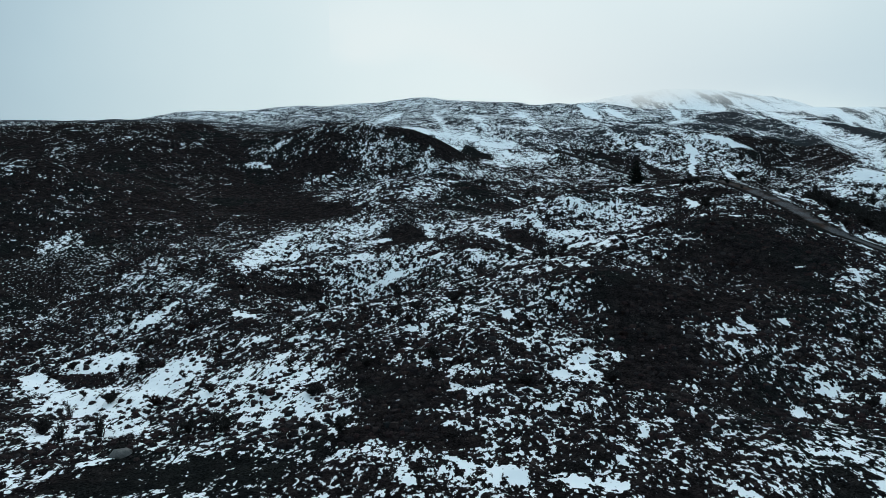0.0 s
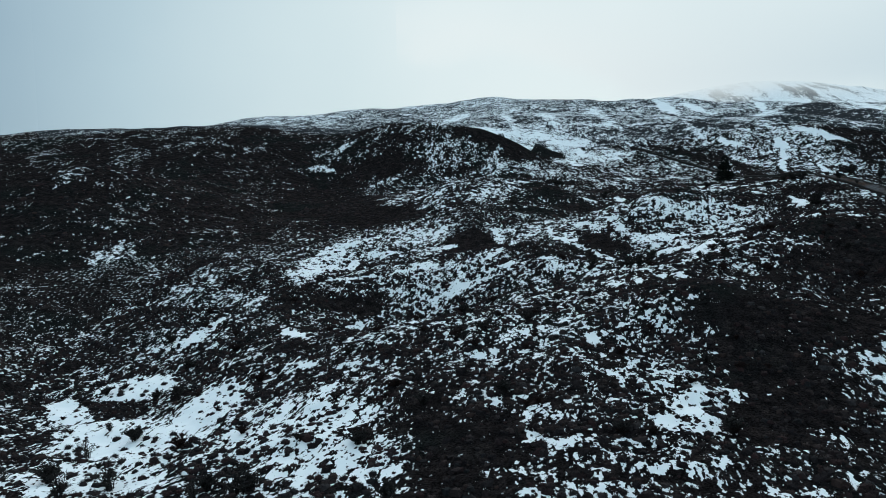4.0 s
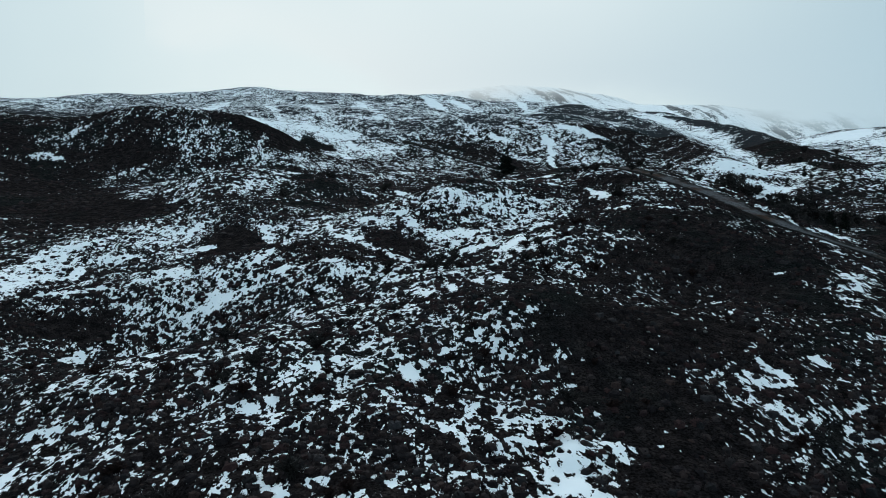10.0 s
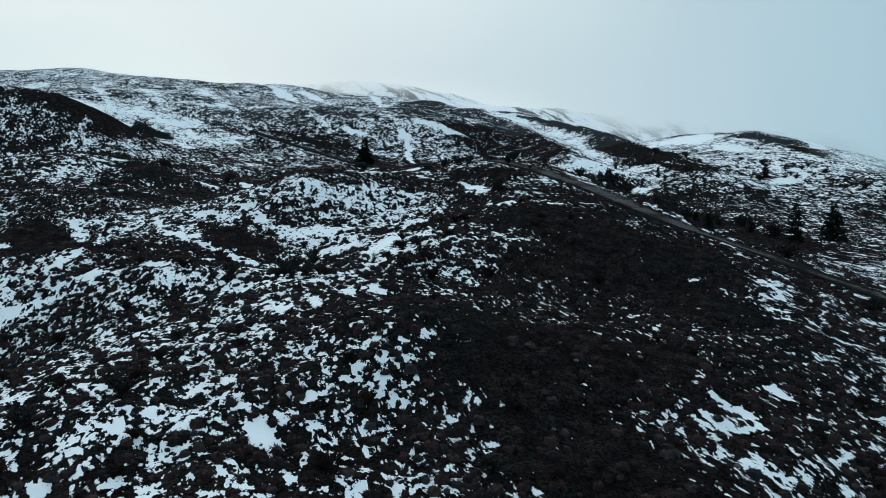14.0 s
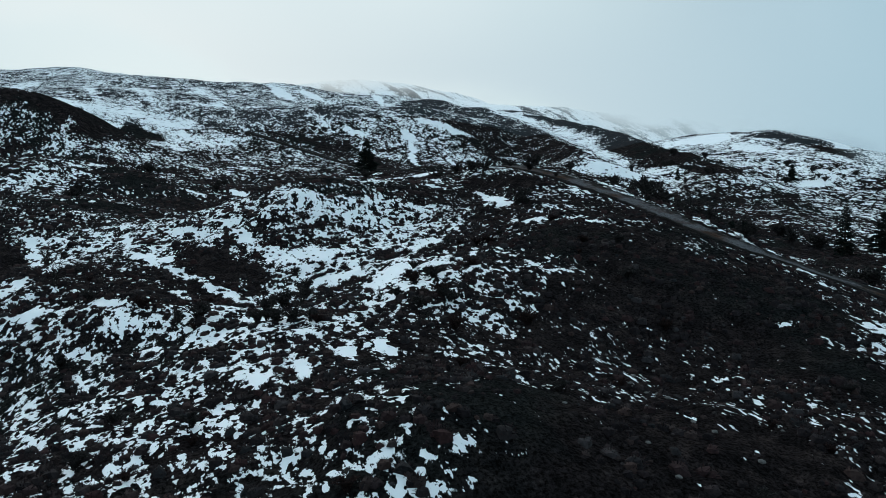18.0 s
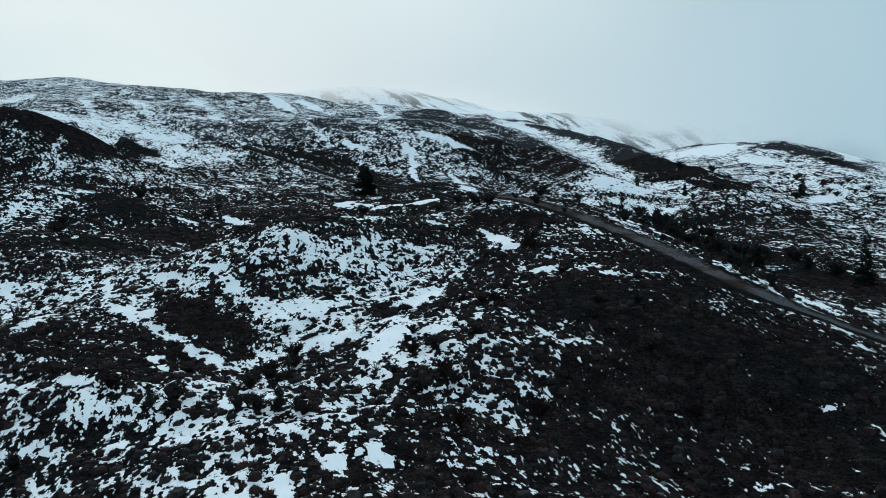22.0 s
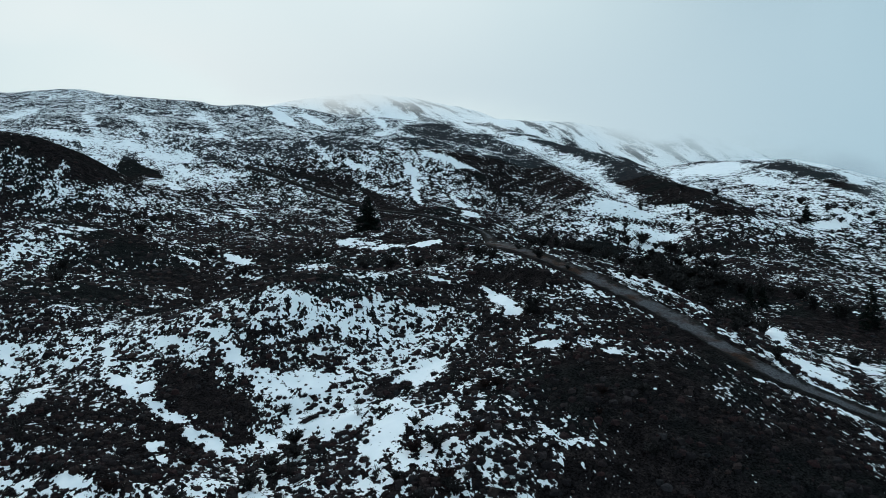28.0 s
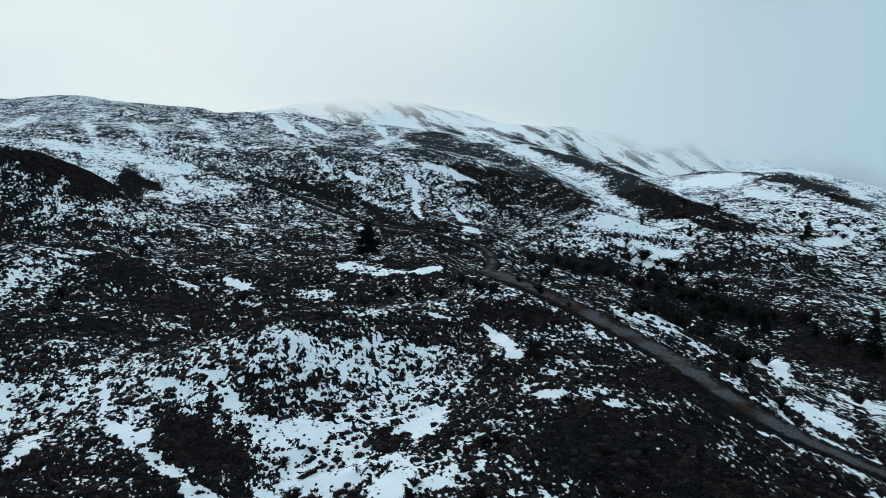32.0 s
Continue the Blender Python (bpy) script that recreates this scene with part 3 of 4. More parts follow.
def snow_share(x, y):
    d = np.hypot(x, y - 60)
    far = np.clip((d - 120) / 250, 0, 1)
    c = 0.31 + 0.22 * np.clip((d - 350) / 450, 0, 1) + 0.0 * x
    c = c + 0.24 * np.clip((x - 100) / 80, 0, 1) * np.clip((y - 235) / 60, 0, 1)
    c = np.where(x < -70, np.minimum(c, 0.12 + 0.4 * np.clip((y - 420) / 200, 0, 1)), c)
    # ragged outlines: the map is read at places pushed about
    fx = fbm(x, y, 6, 3, 41) + 0.6 * fbm(x, y, 1.7, 2, 43)
    fy = fbm(x, y, 6, 3, 51) + 0.6 * fbm(x, y, 1.7, 2, 53)
    push = 2.4 + 4 * far
    lay(c, x, y, x + push * fx, y + push * fy, COVER, 0.35)
    push = 0.9 + 1.8 * far
    lay(c, x, y, x + push * fx, y + push * fy, SPUR_FACES + SPUR_FACES_B + PATCHES, 0.3)
    # drifts and wind-swept strips at two scales
    c = np.clip(c, 0.012, 0.985)
    lo = np.log(c / (1 - c)) - 0.15 + 0.5 * far + 0.8 * fbm(x + 0.5 * y, 0.45 * y, 16, 3, 57) + 0.9 * fbm(x, 0.6 * y, 5, 3, 65) + far * (0.6 * fbm(x, 0.5 * y, 34, 4, 59) + 1.2 * fbm(x, 0.6 * y, 7, 2, 63))
    # the far mountain lies under snow; its bare ribs are in the material
    w = far_mountain(x, y)
    lo = lo * (1 - w) + 1.9 * w
    c = 1 / (1 + np.exp(-lo))
    near = (x > 0) & (x < 115) & (y > 20) & (y < 430)
    if near.any():
        dist, _ = line_near(x[near], y[near])
        c[near] = np.where(dist < np.where(y[near] > 270, 1.5, 2.4), 0.01, c[near])
    return np.clip(c, 0.004, 0.985)


# ---- materials ----
def material(name):
    m = bpy.data.materials.new(name)
    m.use_nodes = True
    nodes = m.node_tree.nodes
    return m, m.node_tree, nodes["Principled BSDF"]


def add(nt, kind, **inputs):
    n = nt.nodes.new(kind)
    for key, value in inputs.items():
        n.inputs[key.replace("_", " ")].default_value = value
    return n


def math_node(nt, op, a, b=None, c=None, clamp=False):
    n = nt.nodes.new("ShaderNodeMath")
    n.operation, n.use_clamp = op, clamp
    for k, v in enumerate((a, b, c)):
        if v is None:
            continue
        if isinstance(v, (int, float)):
            n.inputs[k].default_value = v
        else:
            nt.links.new(v, n.inputs[k])
    return n.outputs[0]


def noise_at(nt, vector, scale, detail, rough=0.55):
    n = add(nt, "ShaderNodeTexNoise", Scale=scale, Detail=detail, Roughness=rough)
    nt.links.new(vector, n.inputs["Vector"])
    return n.outputs["Fac"]


def ramp_of(nt, fac, stops):
    r = nt.nodes.new("ShaderNodeValToRGB")
    e = r.color_ramp.elements
    for k, (pos, col) in enumerate(stops):
        q = e[k] if k < 2 else e.new(pos)
        q.position, q.color = pos, (*col, 1)
    nt.links.new(fac, r.inputs[0])
    return r.outputs[0]


def mix_of(nt, fac, a, b):
    n = nt.nodes.new("ShaderNodeMix")
    n.data_type = "RGBA"
    for v, key in ((fac, "Factor"), (a, "A"), (b, "B")):
        if isinstance(v, (int, float)):
            n.inputs[key].default_value = v
        elif isinstance(v, tuple):
            n.inputs[key].default_value = (*v, 1)
        else:
            nt.links.new(v, n.inputs[key])
    return n.outputs["Result"]


def ground_material():
    m, nt, b = material("heath_and_snow")
    pos = nt.nodes.new("ShaderNodeNewGeometry").outputs["Position"]
    at = nt.nodes.new("ShaderNodeAttribute")
    at.attribute_name = "snow_share"
    flat = nt.nodes.new("ShaderNodeVectorMath")
    flat.operation = "MULTIPLY"
    flat.inputs[1].default_value = (1, 1, 0.6)
    nt.links.new(pos, flat.inputs[0])
    p = flat.outputs[0]
    runnel = nt.nodes.new("ShaderNodeVectorMath")
    runnel.operation = "MULTIPLY"
    runnel.inputs[1].default_value = (1, 0.55, 0.6)
    nt.links.new(pos, runnel.inputs[0])
    q = runnel.outputs[0]
    # the share of snow decides how much of a clumpy noise lies above the line
    away = nt.nodes.new("ShaderNodeAttribute")
    away.attribute_name = "far_off"
    clump = noise_at(nt, q, 0.80, 5, 0.6)
    fine = noise_at(nt, q, 2.4, 3, 0.58)
    drifts = noise_at(nt, p, 0.13, 5, 0.6)
    clump_far = noise_at(nt, q, 0.48, 4, 0.6)
    fine_far = noise_at(nt, q, 1.5, 3, 0.6)
    n = math_node(nt, "ADD", math_node(nt, "MULTIPLY", clump, 0.54), math_node(nt, "MULTIPLY", fine, 0.46))
    n_far = math_node(nt, "ADD", math_node(nt, "ADD", math_node(nt, "MULTIPLY", clump_far, 0.36), math_node(nt, "MULTIPLY", fine_far, 0.46)), math_node(nt, "MULTIPLY", drifts, 0.18))
    n = math_node(nt, "ADD", math_node(nt, "MULTIPLY", n, math_node(nt, "SUBTRACT", 1.0, away.outputs["Fac"])), math_node(nt, "MULTIPLY", n_far, away.outputs["Fac"]))
    lie = math_node(nt, "MULTIPLY_ADD", n, 19.0, -9.75)
    # ribs and gullies down the fall line of the far mountain
    down = nt.nodes.new("ShaderNodeMapping")
    down.inputs["Rotation"].default_value = (0, 0, radians(33))
    down.inputs["Scale"].default_value = (1.0, 0.16, 0.5)
    nt.links.new(pos, down.inputs["Vector"])
    rib = noise_at(nt, down.outputs[0], 0.055, 6, 0.62)
    ribbed = nt.nodes.new("ShaderNodeAttribute")
    ribbed.attribute_name = "ribbed"
    ribs = math_node(nt, "MULTIPLY", ribbed.outputs["Fac"], math_node(nt, "MULTIPLY_ADD", rib, -22.0, 11.0))
    level = math_node(nt, "ADD", math_node(nt, "ADD", lie, at.outputs["Fac"]), ribs)
    snow = nt.nodes.new("ShaderNodeMapRange")
    snow.interpolation_type = "SMOOTHSTEP"
    snow.inputs["From Min"].default_value, snow.inputs["From Max"].default_value = -0.04, 0.08
    nt.links.new(level, snow.inputs["Value"])
    # single scraps of snow caught between the stems, but for the barest places
    scrap = noise_at(nt, q, 2.3, 3, 0.55)
    some = math_node(nt, "MULTIPLY_ADD", noise_at(nt, p, 0.12, 3), 0.3, -0.15)
    bare_enough = math_node(nt, "GREATER_THAN", at.outputs["Fac"], -1.98)
    lying = math_node(nt, "MULTIPLY_ADD", math_node(nt, "ADD", scrap, some), 24.0, -24.0 * 0.618, True)
    mask = math_node(nt, "MAXIMUM", snow.outputs[0], math_node(nt, "MULTIPLY", math_node(nt, "MULTIPLY", lying, bare_enough), math_node(nt, "LESS_THAN", away.outputs["Fac"], 0.35)))
    # bare heath: peat, heather stems, withered grass, moss
    broad = noise_at(nt, p, 0.05, 3)
    mid = noise_at(nt, p, 0.7, 5, 0.65)
    grain = noise_at(nt, p, 5.0, 5, 0.75)
    heath = ramp_of(nt, mid, [(0.34, (0.0092, 0.0082, 0.0086)), (0.66, (0.0350, 0.0275, 0.0262)), (0.50, (0.0172, 0.0142, 0.0145))])
    moss = ramp_of(nt, mid, [(0.35, (0.0084, 0.0094, 0.0100)), (0.72, (0.0231, 0.0235, 0.0220))])
    pick = nt.nodes.new("ShaderNodeMapRange")
    pick.inputs["From Min"].default_value, pick.inputs["From Max"].default_value = 0.52, 0.62
    nt.links.new(broad, pick.inputs["Value"])
    bare = mix_of(nt, pick.outputs[0], heath, moss)
    speck = math_node(nt, "MULTIPLY_ADD", grain, 6.0, -2.15)
    speck = math_node(nt, "MAXIMUM", speck, 0.25)
    dark = nt.nodes.new("ShaderNodeVectorMath")
    dark.operation = "SCALE"
    nt.links.new(bare, dark.inputs[0])
    nt.links.new(speck, dark.inputs["Scale"])
    drift = ramp_of(nt, noise_at(nt, p, 0.4, 3), [(0.3, (0.80, 0.835, 0.855)), (0.7, (0.88, 0.905, 0.915))])
    nt.links.new(mix_of(nt, mask, dark.outputs[0], drift), b.inputs["Base Color"])
    rough = math_node(nt, "MULTIPLY_ADD", mask, -0.25, 0.95)
    nt.links.new(rough, b.inputs["Roughness"])
    b.inputs["Specular IOR Level"].default_value = 0.0
    bump = add(nt, "ShaderNodeBump", Strength=0.9, Distance=0.3)
    height = math_node(nt, "ADD", math_node(nt, "MULTIPLY", mask, 0.55), math_node(nt, "MULTIPLY", grain, math_node(nt, "MULTIPLY_ADD", mask, -0.9, 1.1)))
    nt.links.new(height, bump.inputs["Height"])
    nt.links.new(bump.outputs[0], b.inputs["Normal"])
    return m


def twig_material(name, stops, rough=0.9):
    """Dry stems and small leaves: each tuft its own tone, mottled along it."""
    m, nt, b = material(name)
    geo = nt.nodes.new("ShaderNodeNewGeometry")
    tone = ramp_of(nt, geo.outputs["Random Per Island"], stops)
    mott = noise_at(nt, geo.outputs["Position"], 6.0, 3)
    sc = nt.nodes.new("ShaderNodeVectorMath")
    sc.operation = "SCALE"
    nt.links.new(tone, sc.inputs[0])
    nt.links.new(math_node(nt, "MULTIPLY_ADD", mott, 1.4, 0.3), sc.inputs["Scale"])
    nt.links.new(sc.outputs[0], b.inputs["Base Color"])
    b.inputs["Roughness"].default_value = rough
    b.inputs["Specular IOR Level"].default_value = 0.05
    return m


GROUND = ground_material()
HEATHER = twig_material("heather", [(0.0, (0.0105, 0.0090, 0.0098)), (1.0, (0.0340, 0.0325, 0.0345)), (0.3, (0.0190, 0.0155, 0.0165)), (0.5, (0.0350, 0.0190, 0.0185)), (0.7, (0.0165, 0.0176, 0.0190)), (0.85, (0.0390, 0.0250, 0.0225))])
BROOM = twig_material("bush_twigs", [(0.0, (0.014, 0.013, 0.013)), (1.0, (0.060, 0.056, 0.053)), (0.5, (0.027, 0.024, 0.023))])
RED_TWIG = twig_material("red_brown_twigs", [(0.0, (0.0104, 0.0078, 0.0078)), (1.0, (0.0442, 0.0247, 0.0221)), (0.5, (0.0221, 0.0137, 0.0130))])
BARK = twig_material("bark", [(0.0, (0.030, 0.025, 0.020)), (1.0, (0.055, 0.046, 0.038))])
NEEDLES = twig_material("needles", [(0.0, (0.0056, 0.0088, 0.0076)), (1.0, (0.0144, 0.0200, 0.0153)), (0.5, (0.0080, 0.0120, 0.0102))])


def gravel_material():
    m, nt, b = material("gravel_track")
    geo = nt.nodes.new("ShaderNodeNewGeometry")
    p = geo.outputs["Position"]
    at = nt.nodes.new("ShaderNodeAttribute")
    at.attribute_name = "across"
    stone = noise_at(nt, p, 5.0, 6, 0.78)
    mud = noise_at(nt, p, 0.22, 5, 0.6)
    gravel = ramp_of(nt, stone, [(0.36, (0.022, 0.022, 0.024)), (0.66, (0.125, 0.125, 0.133))])
    soil = ramp_of(nt, stone, [(0.36, (0.0121, 0.0077, 0.0061)), (0.66, (0.0654, 0.0368, 0.0260))])
    base = mix_of(nt, math_node(nt, "MULTIPLY_ADD", mud, 7.0, -3.1, True), gravel, soil)
    verge = ramp_of(nt, stone, [(0.3, (0.0060, 0.0061, 0.0063)), (0.75, (0.0240, 0.0221, 0.0199))])
    edge = math_node(nt, "ADD", at.outputs["Fac"], math_node(nt, "ADD", math_node(nt, "MULTIPLY_ADD", mud, 1.6, -0.8), math_node(nt, "MULTIPLY_ADD", noise_at(nt, p, 0.9, 4, 0.65), 1.6, -0.8)))
    k = nt.nodes.new("ShaderNodeMapRange")
    k.inputs["From Min"].default_value, k.inputs["From Max"].default_value = 0.45, 0.75
    nt.links.new(edge, k.inputs["Value"])
    nt.links.new(mix_of(nt, k.outputs[0], base, verge), b.inputs["Base Color"])
    b.inputs["Roughness"].default_value = 0.9
    b.inputs["Specular IOR Level"].default_value = 0.02
    bump = add(nt, "ShaderNodeBump", Strength=0.6, Distance=0.06)
    nt.links.new(stone, bump.inputs["Height"])
    nt.links.new(bump.outputs[0], b.inputs["Normal"])
    return m


GRAVEL = gravel_material()


def stone_material():
    m, nt, b = material("lichen_stone")
    geo = nt.nodes.new("ShaderNodeNewGeometry")
    n = noise_at(nt, geo.outputs["Position"], 3.0, 5, 0.7)
    nt.links.new(ramp_of(nt, n, [(0.3, (0.04, 0.04, 0.038)), (0.7, (0.13, 0.125, 0.12))]), b.inputs["Base Color"])
    b.inputs["Roughness"].default_value = 0.9
    bump = add(nt, "ShaderNodeBump", Strength=0.8, Distance=0.08)
    nt.links.new(n, bump.inputs["Height"])
    nt.links.new(bump.outputs[0], b.inputs["Normal"])
    return m


STONE = stone_material()


# ---- the ground, one sheet to the horizon ----
def axis(lo, hi, step, far_lo, far_hi, slow_lo, slow_hi, grow):
    """Even steps from lo to hi, slowly growing ones to slow_lo and slow_hi, then fast to the ends."""
    mid = list(np.arange(lo, hi + step, step))
    up, down, s, v = [], [], step, mid[-1]
    while v < far_hi:
        s *= grow if v < slow_hi else 1.035
        v += s
        up.append(v)
    s, v = step, mid[0]
    while v > far_lo:
        s *= grow if v > slow_lo else 1.035
        v -= s
        down.append(v)
    return np.array(down[::-1] + mid + up)


def mesh_of(name, verts, faces, mat, smooth=True):
    """A mesh from arrays of corners and of equal-sided faces."""
    me = bpy.data.meshes.new(name)
    verts, faces = np.asarray(verts, np.float32), np.asarray(faces, np.int32)
    me.vertices.add(len(verts))
    me.vertices.foreach_set("co", verts.ravel())
    me.loops.add(faces.size)
    me.loops.foreach_set("vertex_index", faces.ravel())
    me.polygons.add(len(faces))
    me.polygons.foreach_set("loop_start", np.arange(0, faces.size, faces.shape[1], dtype=np.int32))
    me.polygons.foreach_set("use_smooth", np.full(len(faces), smooth))
    me.update(calc_edges=True)
    if mat:
        me.materials.append(mat)
    return me


def grid_faces(ny, nx):
    i = np.arange(nx * ny).reshape(ny, nx)
    return np.stack([i[:-1, :-1], i[:-1, 1:], i[1:, 1:], i[1:, :-1]], -1).reshape(-1, 4)


gx = axis(-65, 80, 0.5, -3600, 3600, -160, 330, 1.008)
gy = axis(58, 170, 0.5, -700, 4300, 58, 500, 1.006)
GX, GY = np.meshgrid(gx, gy)
GZ = surface(GX, GY)
share = snow_share(GX, GY)
# between the tufts of the near slope the snow shows a little more than from afar
open_ground = np.clip((210 - GY) / 40, 0, 1) * np.clip((share - 0.15) / 0.25, 0, 1)
share = share + (1 - share) * (0.10 + 0.22 * np.clip((GY - 112) / 20, 0, 1)) * open_ground
gm = mesh_of("ground", np.stack([GX, GY, GZ], -1).reshape(-1, 3), grid_faces(len(gy), len(gx)), GROUND)
layer = gm.attributes.new("snow_share", "FLOAT", "POINT")
layer.data.foreach_set("value", (np.log(share / (1 - share)) / 1.4).astype(np.float32).ravel())
far_layer = gm.attributes.new("far_off", "FLOAT", "POINT")
far_layer.data.foreach_set("value", np.clip((np.hypot(GX, GY - 70) - 90) / 110, 0, 1).astype(np.float32).ravel())
rib_layer = gm.attributes.new("ribbed", "FLOAT", "POINT")
rib_layer.data.foreach_set("value", far_mountain(GX, GY).astype(np.float32).ravel())
ground = tagged(new("ground", gm), "dark heather hillside half covered by thin patchy snow", "ground", kind="structure")

# ---- the track ----
ACROSS = np.linspace(-1, 1, 13)
HALF = 1.75
side = np.stack([TANG[:, 1], -TANG[:, 0]], -1)
half = (HALF - 0.95 * np.clip((LINE[:, 1] - 270) / 25, 0, 1)) * (1 + 0.4 * fbm(LINE_S, 0 * LINE_S, 9, 4, 61))
RX = LINE[:, :1] + side[:, :1] * half[:, None] * ACROSS
RY = LINE[:, 1:] + side[:, 1:] * half[:, None] * ACROSS
rise = 0.10 + 0.35 * np.clip((LINE[:, 1] - 190) / 60, 0, 1)
ruts = -0.07 * np.exp(-((np.abs(ACROSS) - 0.42) / 0.16) ** 2) + 0.04 * np.exp(-(ACROSS / 0.2) ** 2)
edge_drop = -0.9 * np.clip((np.abs(ACROSS) - 0.8) / 0.2, 0, 1) ** 2
RZ = np.maximum(surface(RX, RY), LINE_Z[:, None]) + rise[:, None] + ruts + edge_drop + 0.10 * fbm(RX, RY, 1.3, 3, 67)
RZ = RZ + 0.35 * np.clip((ACROSS - 0.35) / 0.5, 0, 1) * (ACROSS < 0.95) * (0.6 + fbm(RX, RY, 3.0, 2, 69))
rm = mesh_of("road", np.stack([RX, RY, RZ], -1).reshape(-1, 3), grid_faces(len(LINE), len(ACROSS)), GRAVEL)
rl = rm.attributes.new("across", "FLOAT", "POINT")
rl.data.foreach_set("value", (np.abs(ACROSS) + 0.42 * np.clip((LINE[:, 1:] - 186) / 25, 0, 1) + 0.32 * np.clip((140 - LINE[:, 1:]) / 15, 0, 1)).astype(np.float32).ravel())
road = tagged(new("road", rm), "grey-brown gravel track with worn ruts crossing the heath", "track", kind="structure")


# ---- heather: tufts joined into stuff ----
def tuft_template(rng, blades, core):
    """A low fuzzy mound: a faceted core and blades that stick out of it."""
    v, f = [], []
    ring = 6
    for r0, z0 in ((1.0, -0.15), (0.72, 0.26)):
        for k in range(ring):
            a = 2 * math.pi * (k + 0.5 * (r0 < 1)) / ring + rng.uniform(-0.3, 0.3)
            r = r0 * rng.uniform(0.65, 1.2) * core
            v.append((r * math.cos(a), r * math.sin(a), z0 * rng.uniform(0.7, 1.4)))
    v.append((0, 0, rng.uniform(0.3, 0.42)))
    for k in range(ring):
        n = (k + 1) % ring
        f += [(k, n, ring + k), (n, ring + n, ring + k), (ring + k, ring + n, 2 * ring)]
    for _ in range(blades):
        a = rng.uniform(0, 2 * math.pi)
        q = math.sqrt(rng.uniform(0.02, 1.0))
        lean = 1.25 * q + rng.uniform(-0.35, 0.35)
        r0 = 0.8 * q * core
        ln = rng.uniform(0.14, 0.34)
        w = rng.uniform(0.018, 0.045)
        b = a + rng.uniform(-0.6, 0.6)
        bz = 0.34 * (1 - q * q) + 0.02
        bx, by = r0 * math.cos(a), r0 * math.sin(a)
        tx, ty, tz = bx + ln * math.sin(lean) * math.cos(b), by + ln * math.sin(lean) * math.sin(b), bz + ln * math.cos(lean)
        turn = rng.uniform(0, math.pi)
        px, py, pz = -math.sin(b) * w * math.cos(turn), math.cos(b) * w * math.cos(turn), w * math.sin(turn)
        i = len(v)
        v += [(bx + px, by + py, bz + pz), (bx - px, by - py, bz - pz), (tx, ty, tz)]
        f.append((i, i + 1, i + 2))
    return np.array(v), np.array(f)


def scatter(name, label, spots, sizes, templates, mat, rng):
    vs, fs, base = [], [], 0
    z = surface(spots[:, 0], spots[:, 1])
    which = rng.integers(0, len(templates), len(spots))
    for k, (tv, tf) in enumerate(templates):
        m = np.where(which == k)[0]
        if not len(m):
            continue
        a = rng.uniform(0, 2 * np.pi, len(m))
        s = sizes[m]
        tall = s * rng.uniform(0.7, 1.15, len(m))
        c, si = np.cos(a) * s, np.sin(a) * s
        X = tv[None, :, 0] * c[:, None] - tv[None, :, 1] * si[:, None] + spots[m, 0][:, None]
        Y = tv[None, :, 0] * si[:, None] + tv[None, :, 1] * c[:, None] + spots[m, 1][:, None]
        Z = tv[None, :, 2] * tall[:, None] + z[m][:, None]
        vs.append(np.stack([X, Y, Z], -1).reshape(-1, 3))
        fs.append((tf[None] + (np.arange(len(m)) * len(tv))[:, None, None] + base).reshape(-1, 3))
        base += len(m) * len(tv)
    me = mesh_of(name, np.concatenate(vs), np.concatenate(fs), mat, False)
    return tagged(new(name, me), label, "heather", kind="stuff")


rng = np.random.default_rng(7)
pyr = random.Random(5)
TUFTS = [tuft_template(pyr, 64, 0.56) for _ in range(10)]


def strew(count, x0, x1, y0, y1, strength, smallest, largest):
    x, y = rng.uniform(x0, x1, count), rng.uniform(y0, y1, count)
    s = snow_share(x, y)
    clump = fbm(x, y, 3.5, 3, 83)
    keep = rng.uniform(0, 1, count) < np.clip(strength * (1.06 - s) ** 0.9 * (0.8 + 2.8 * clump), 0.02, 1)
    d, _ = line_near(x, y)
    keep &= d > 3.4
    keep &= (s > 0.09) | (rng.uniform(0, 1, count) < 0.5)
    x, y = x[keep], y[keep]
    size = smallest + (largest - smallest) * rng.uniform(0, 1, len(x)) ** 2.2
    return np.stack([x, y], -1), size


spots, sizes = strew(66000, -75, 85, 60, 165, 0.72, 0.20, 0.95)
scatter("heather_near", "dark low heather tufts standing out of thin snow", spots, sizes, TUFTS, HEATHER, rng)
spots, sizes = strew(46000, -130, 160, 165, 340, 0.62, 0.35, 1.0)
scatter("heather_far", "dark heather clumps over the upper slope", spots, sizes, [tuft_template(pyr, 9, 0.75) for _ in range(5)], HEATHER, rng)


# ---- bushes ----
def part(name, bm, mat, parent, label=""):
    me = bpy.data.meshes.new(name)
    bm.to_mesh(me)
    bm.free()
    me.materials.append(mat)
    ob = new(name, me)
    ob.parent = parent
    if label:
        tagged(ob, label)
    return ob


def stem(bm, pts, r0, r1, sides=4):
    """A tapered stem along points."""
    rings = []
    for k, p in enumerate(pts):
        p = Vector(p)
        t = (Vector(pts[min(k + 1, len(pts) - 1)]) - Vector(pts[max(k - 1, 0)])).normalized()
        u = t.orthogonal().normalized()
        w = t.cross(u)
        r = r0 + (r1 - r0) * k / (len(pts) - 1)
        rings.append([bm.verts.new(p + r * (math.cos(2 * math.pi * j / sides) * u + math.sin(2 * math.pi * j / sides) * w)) for j in range(sides)])
    for a, b in zip(rings, rings[1:]):
        for j in range(sides):
            bm.faces.new((a[j], a[(j + 1) % sides], b[(j + 1) % sides], b[j]))


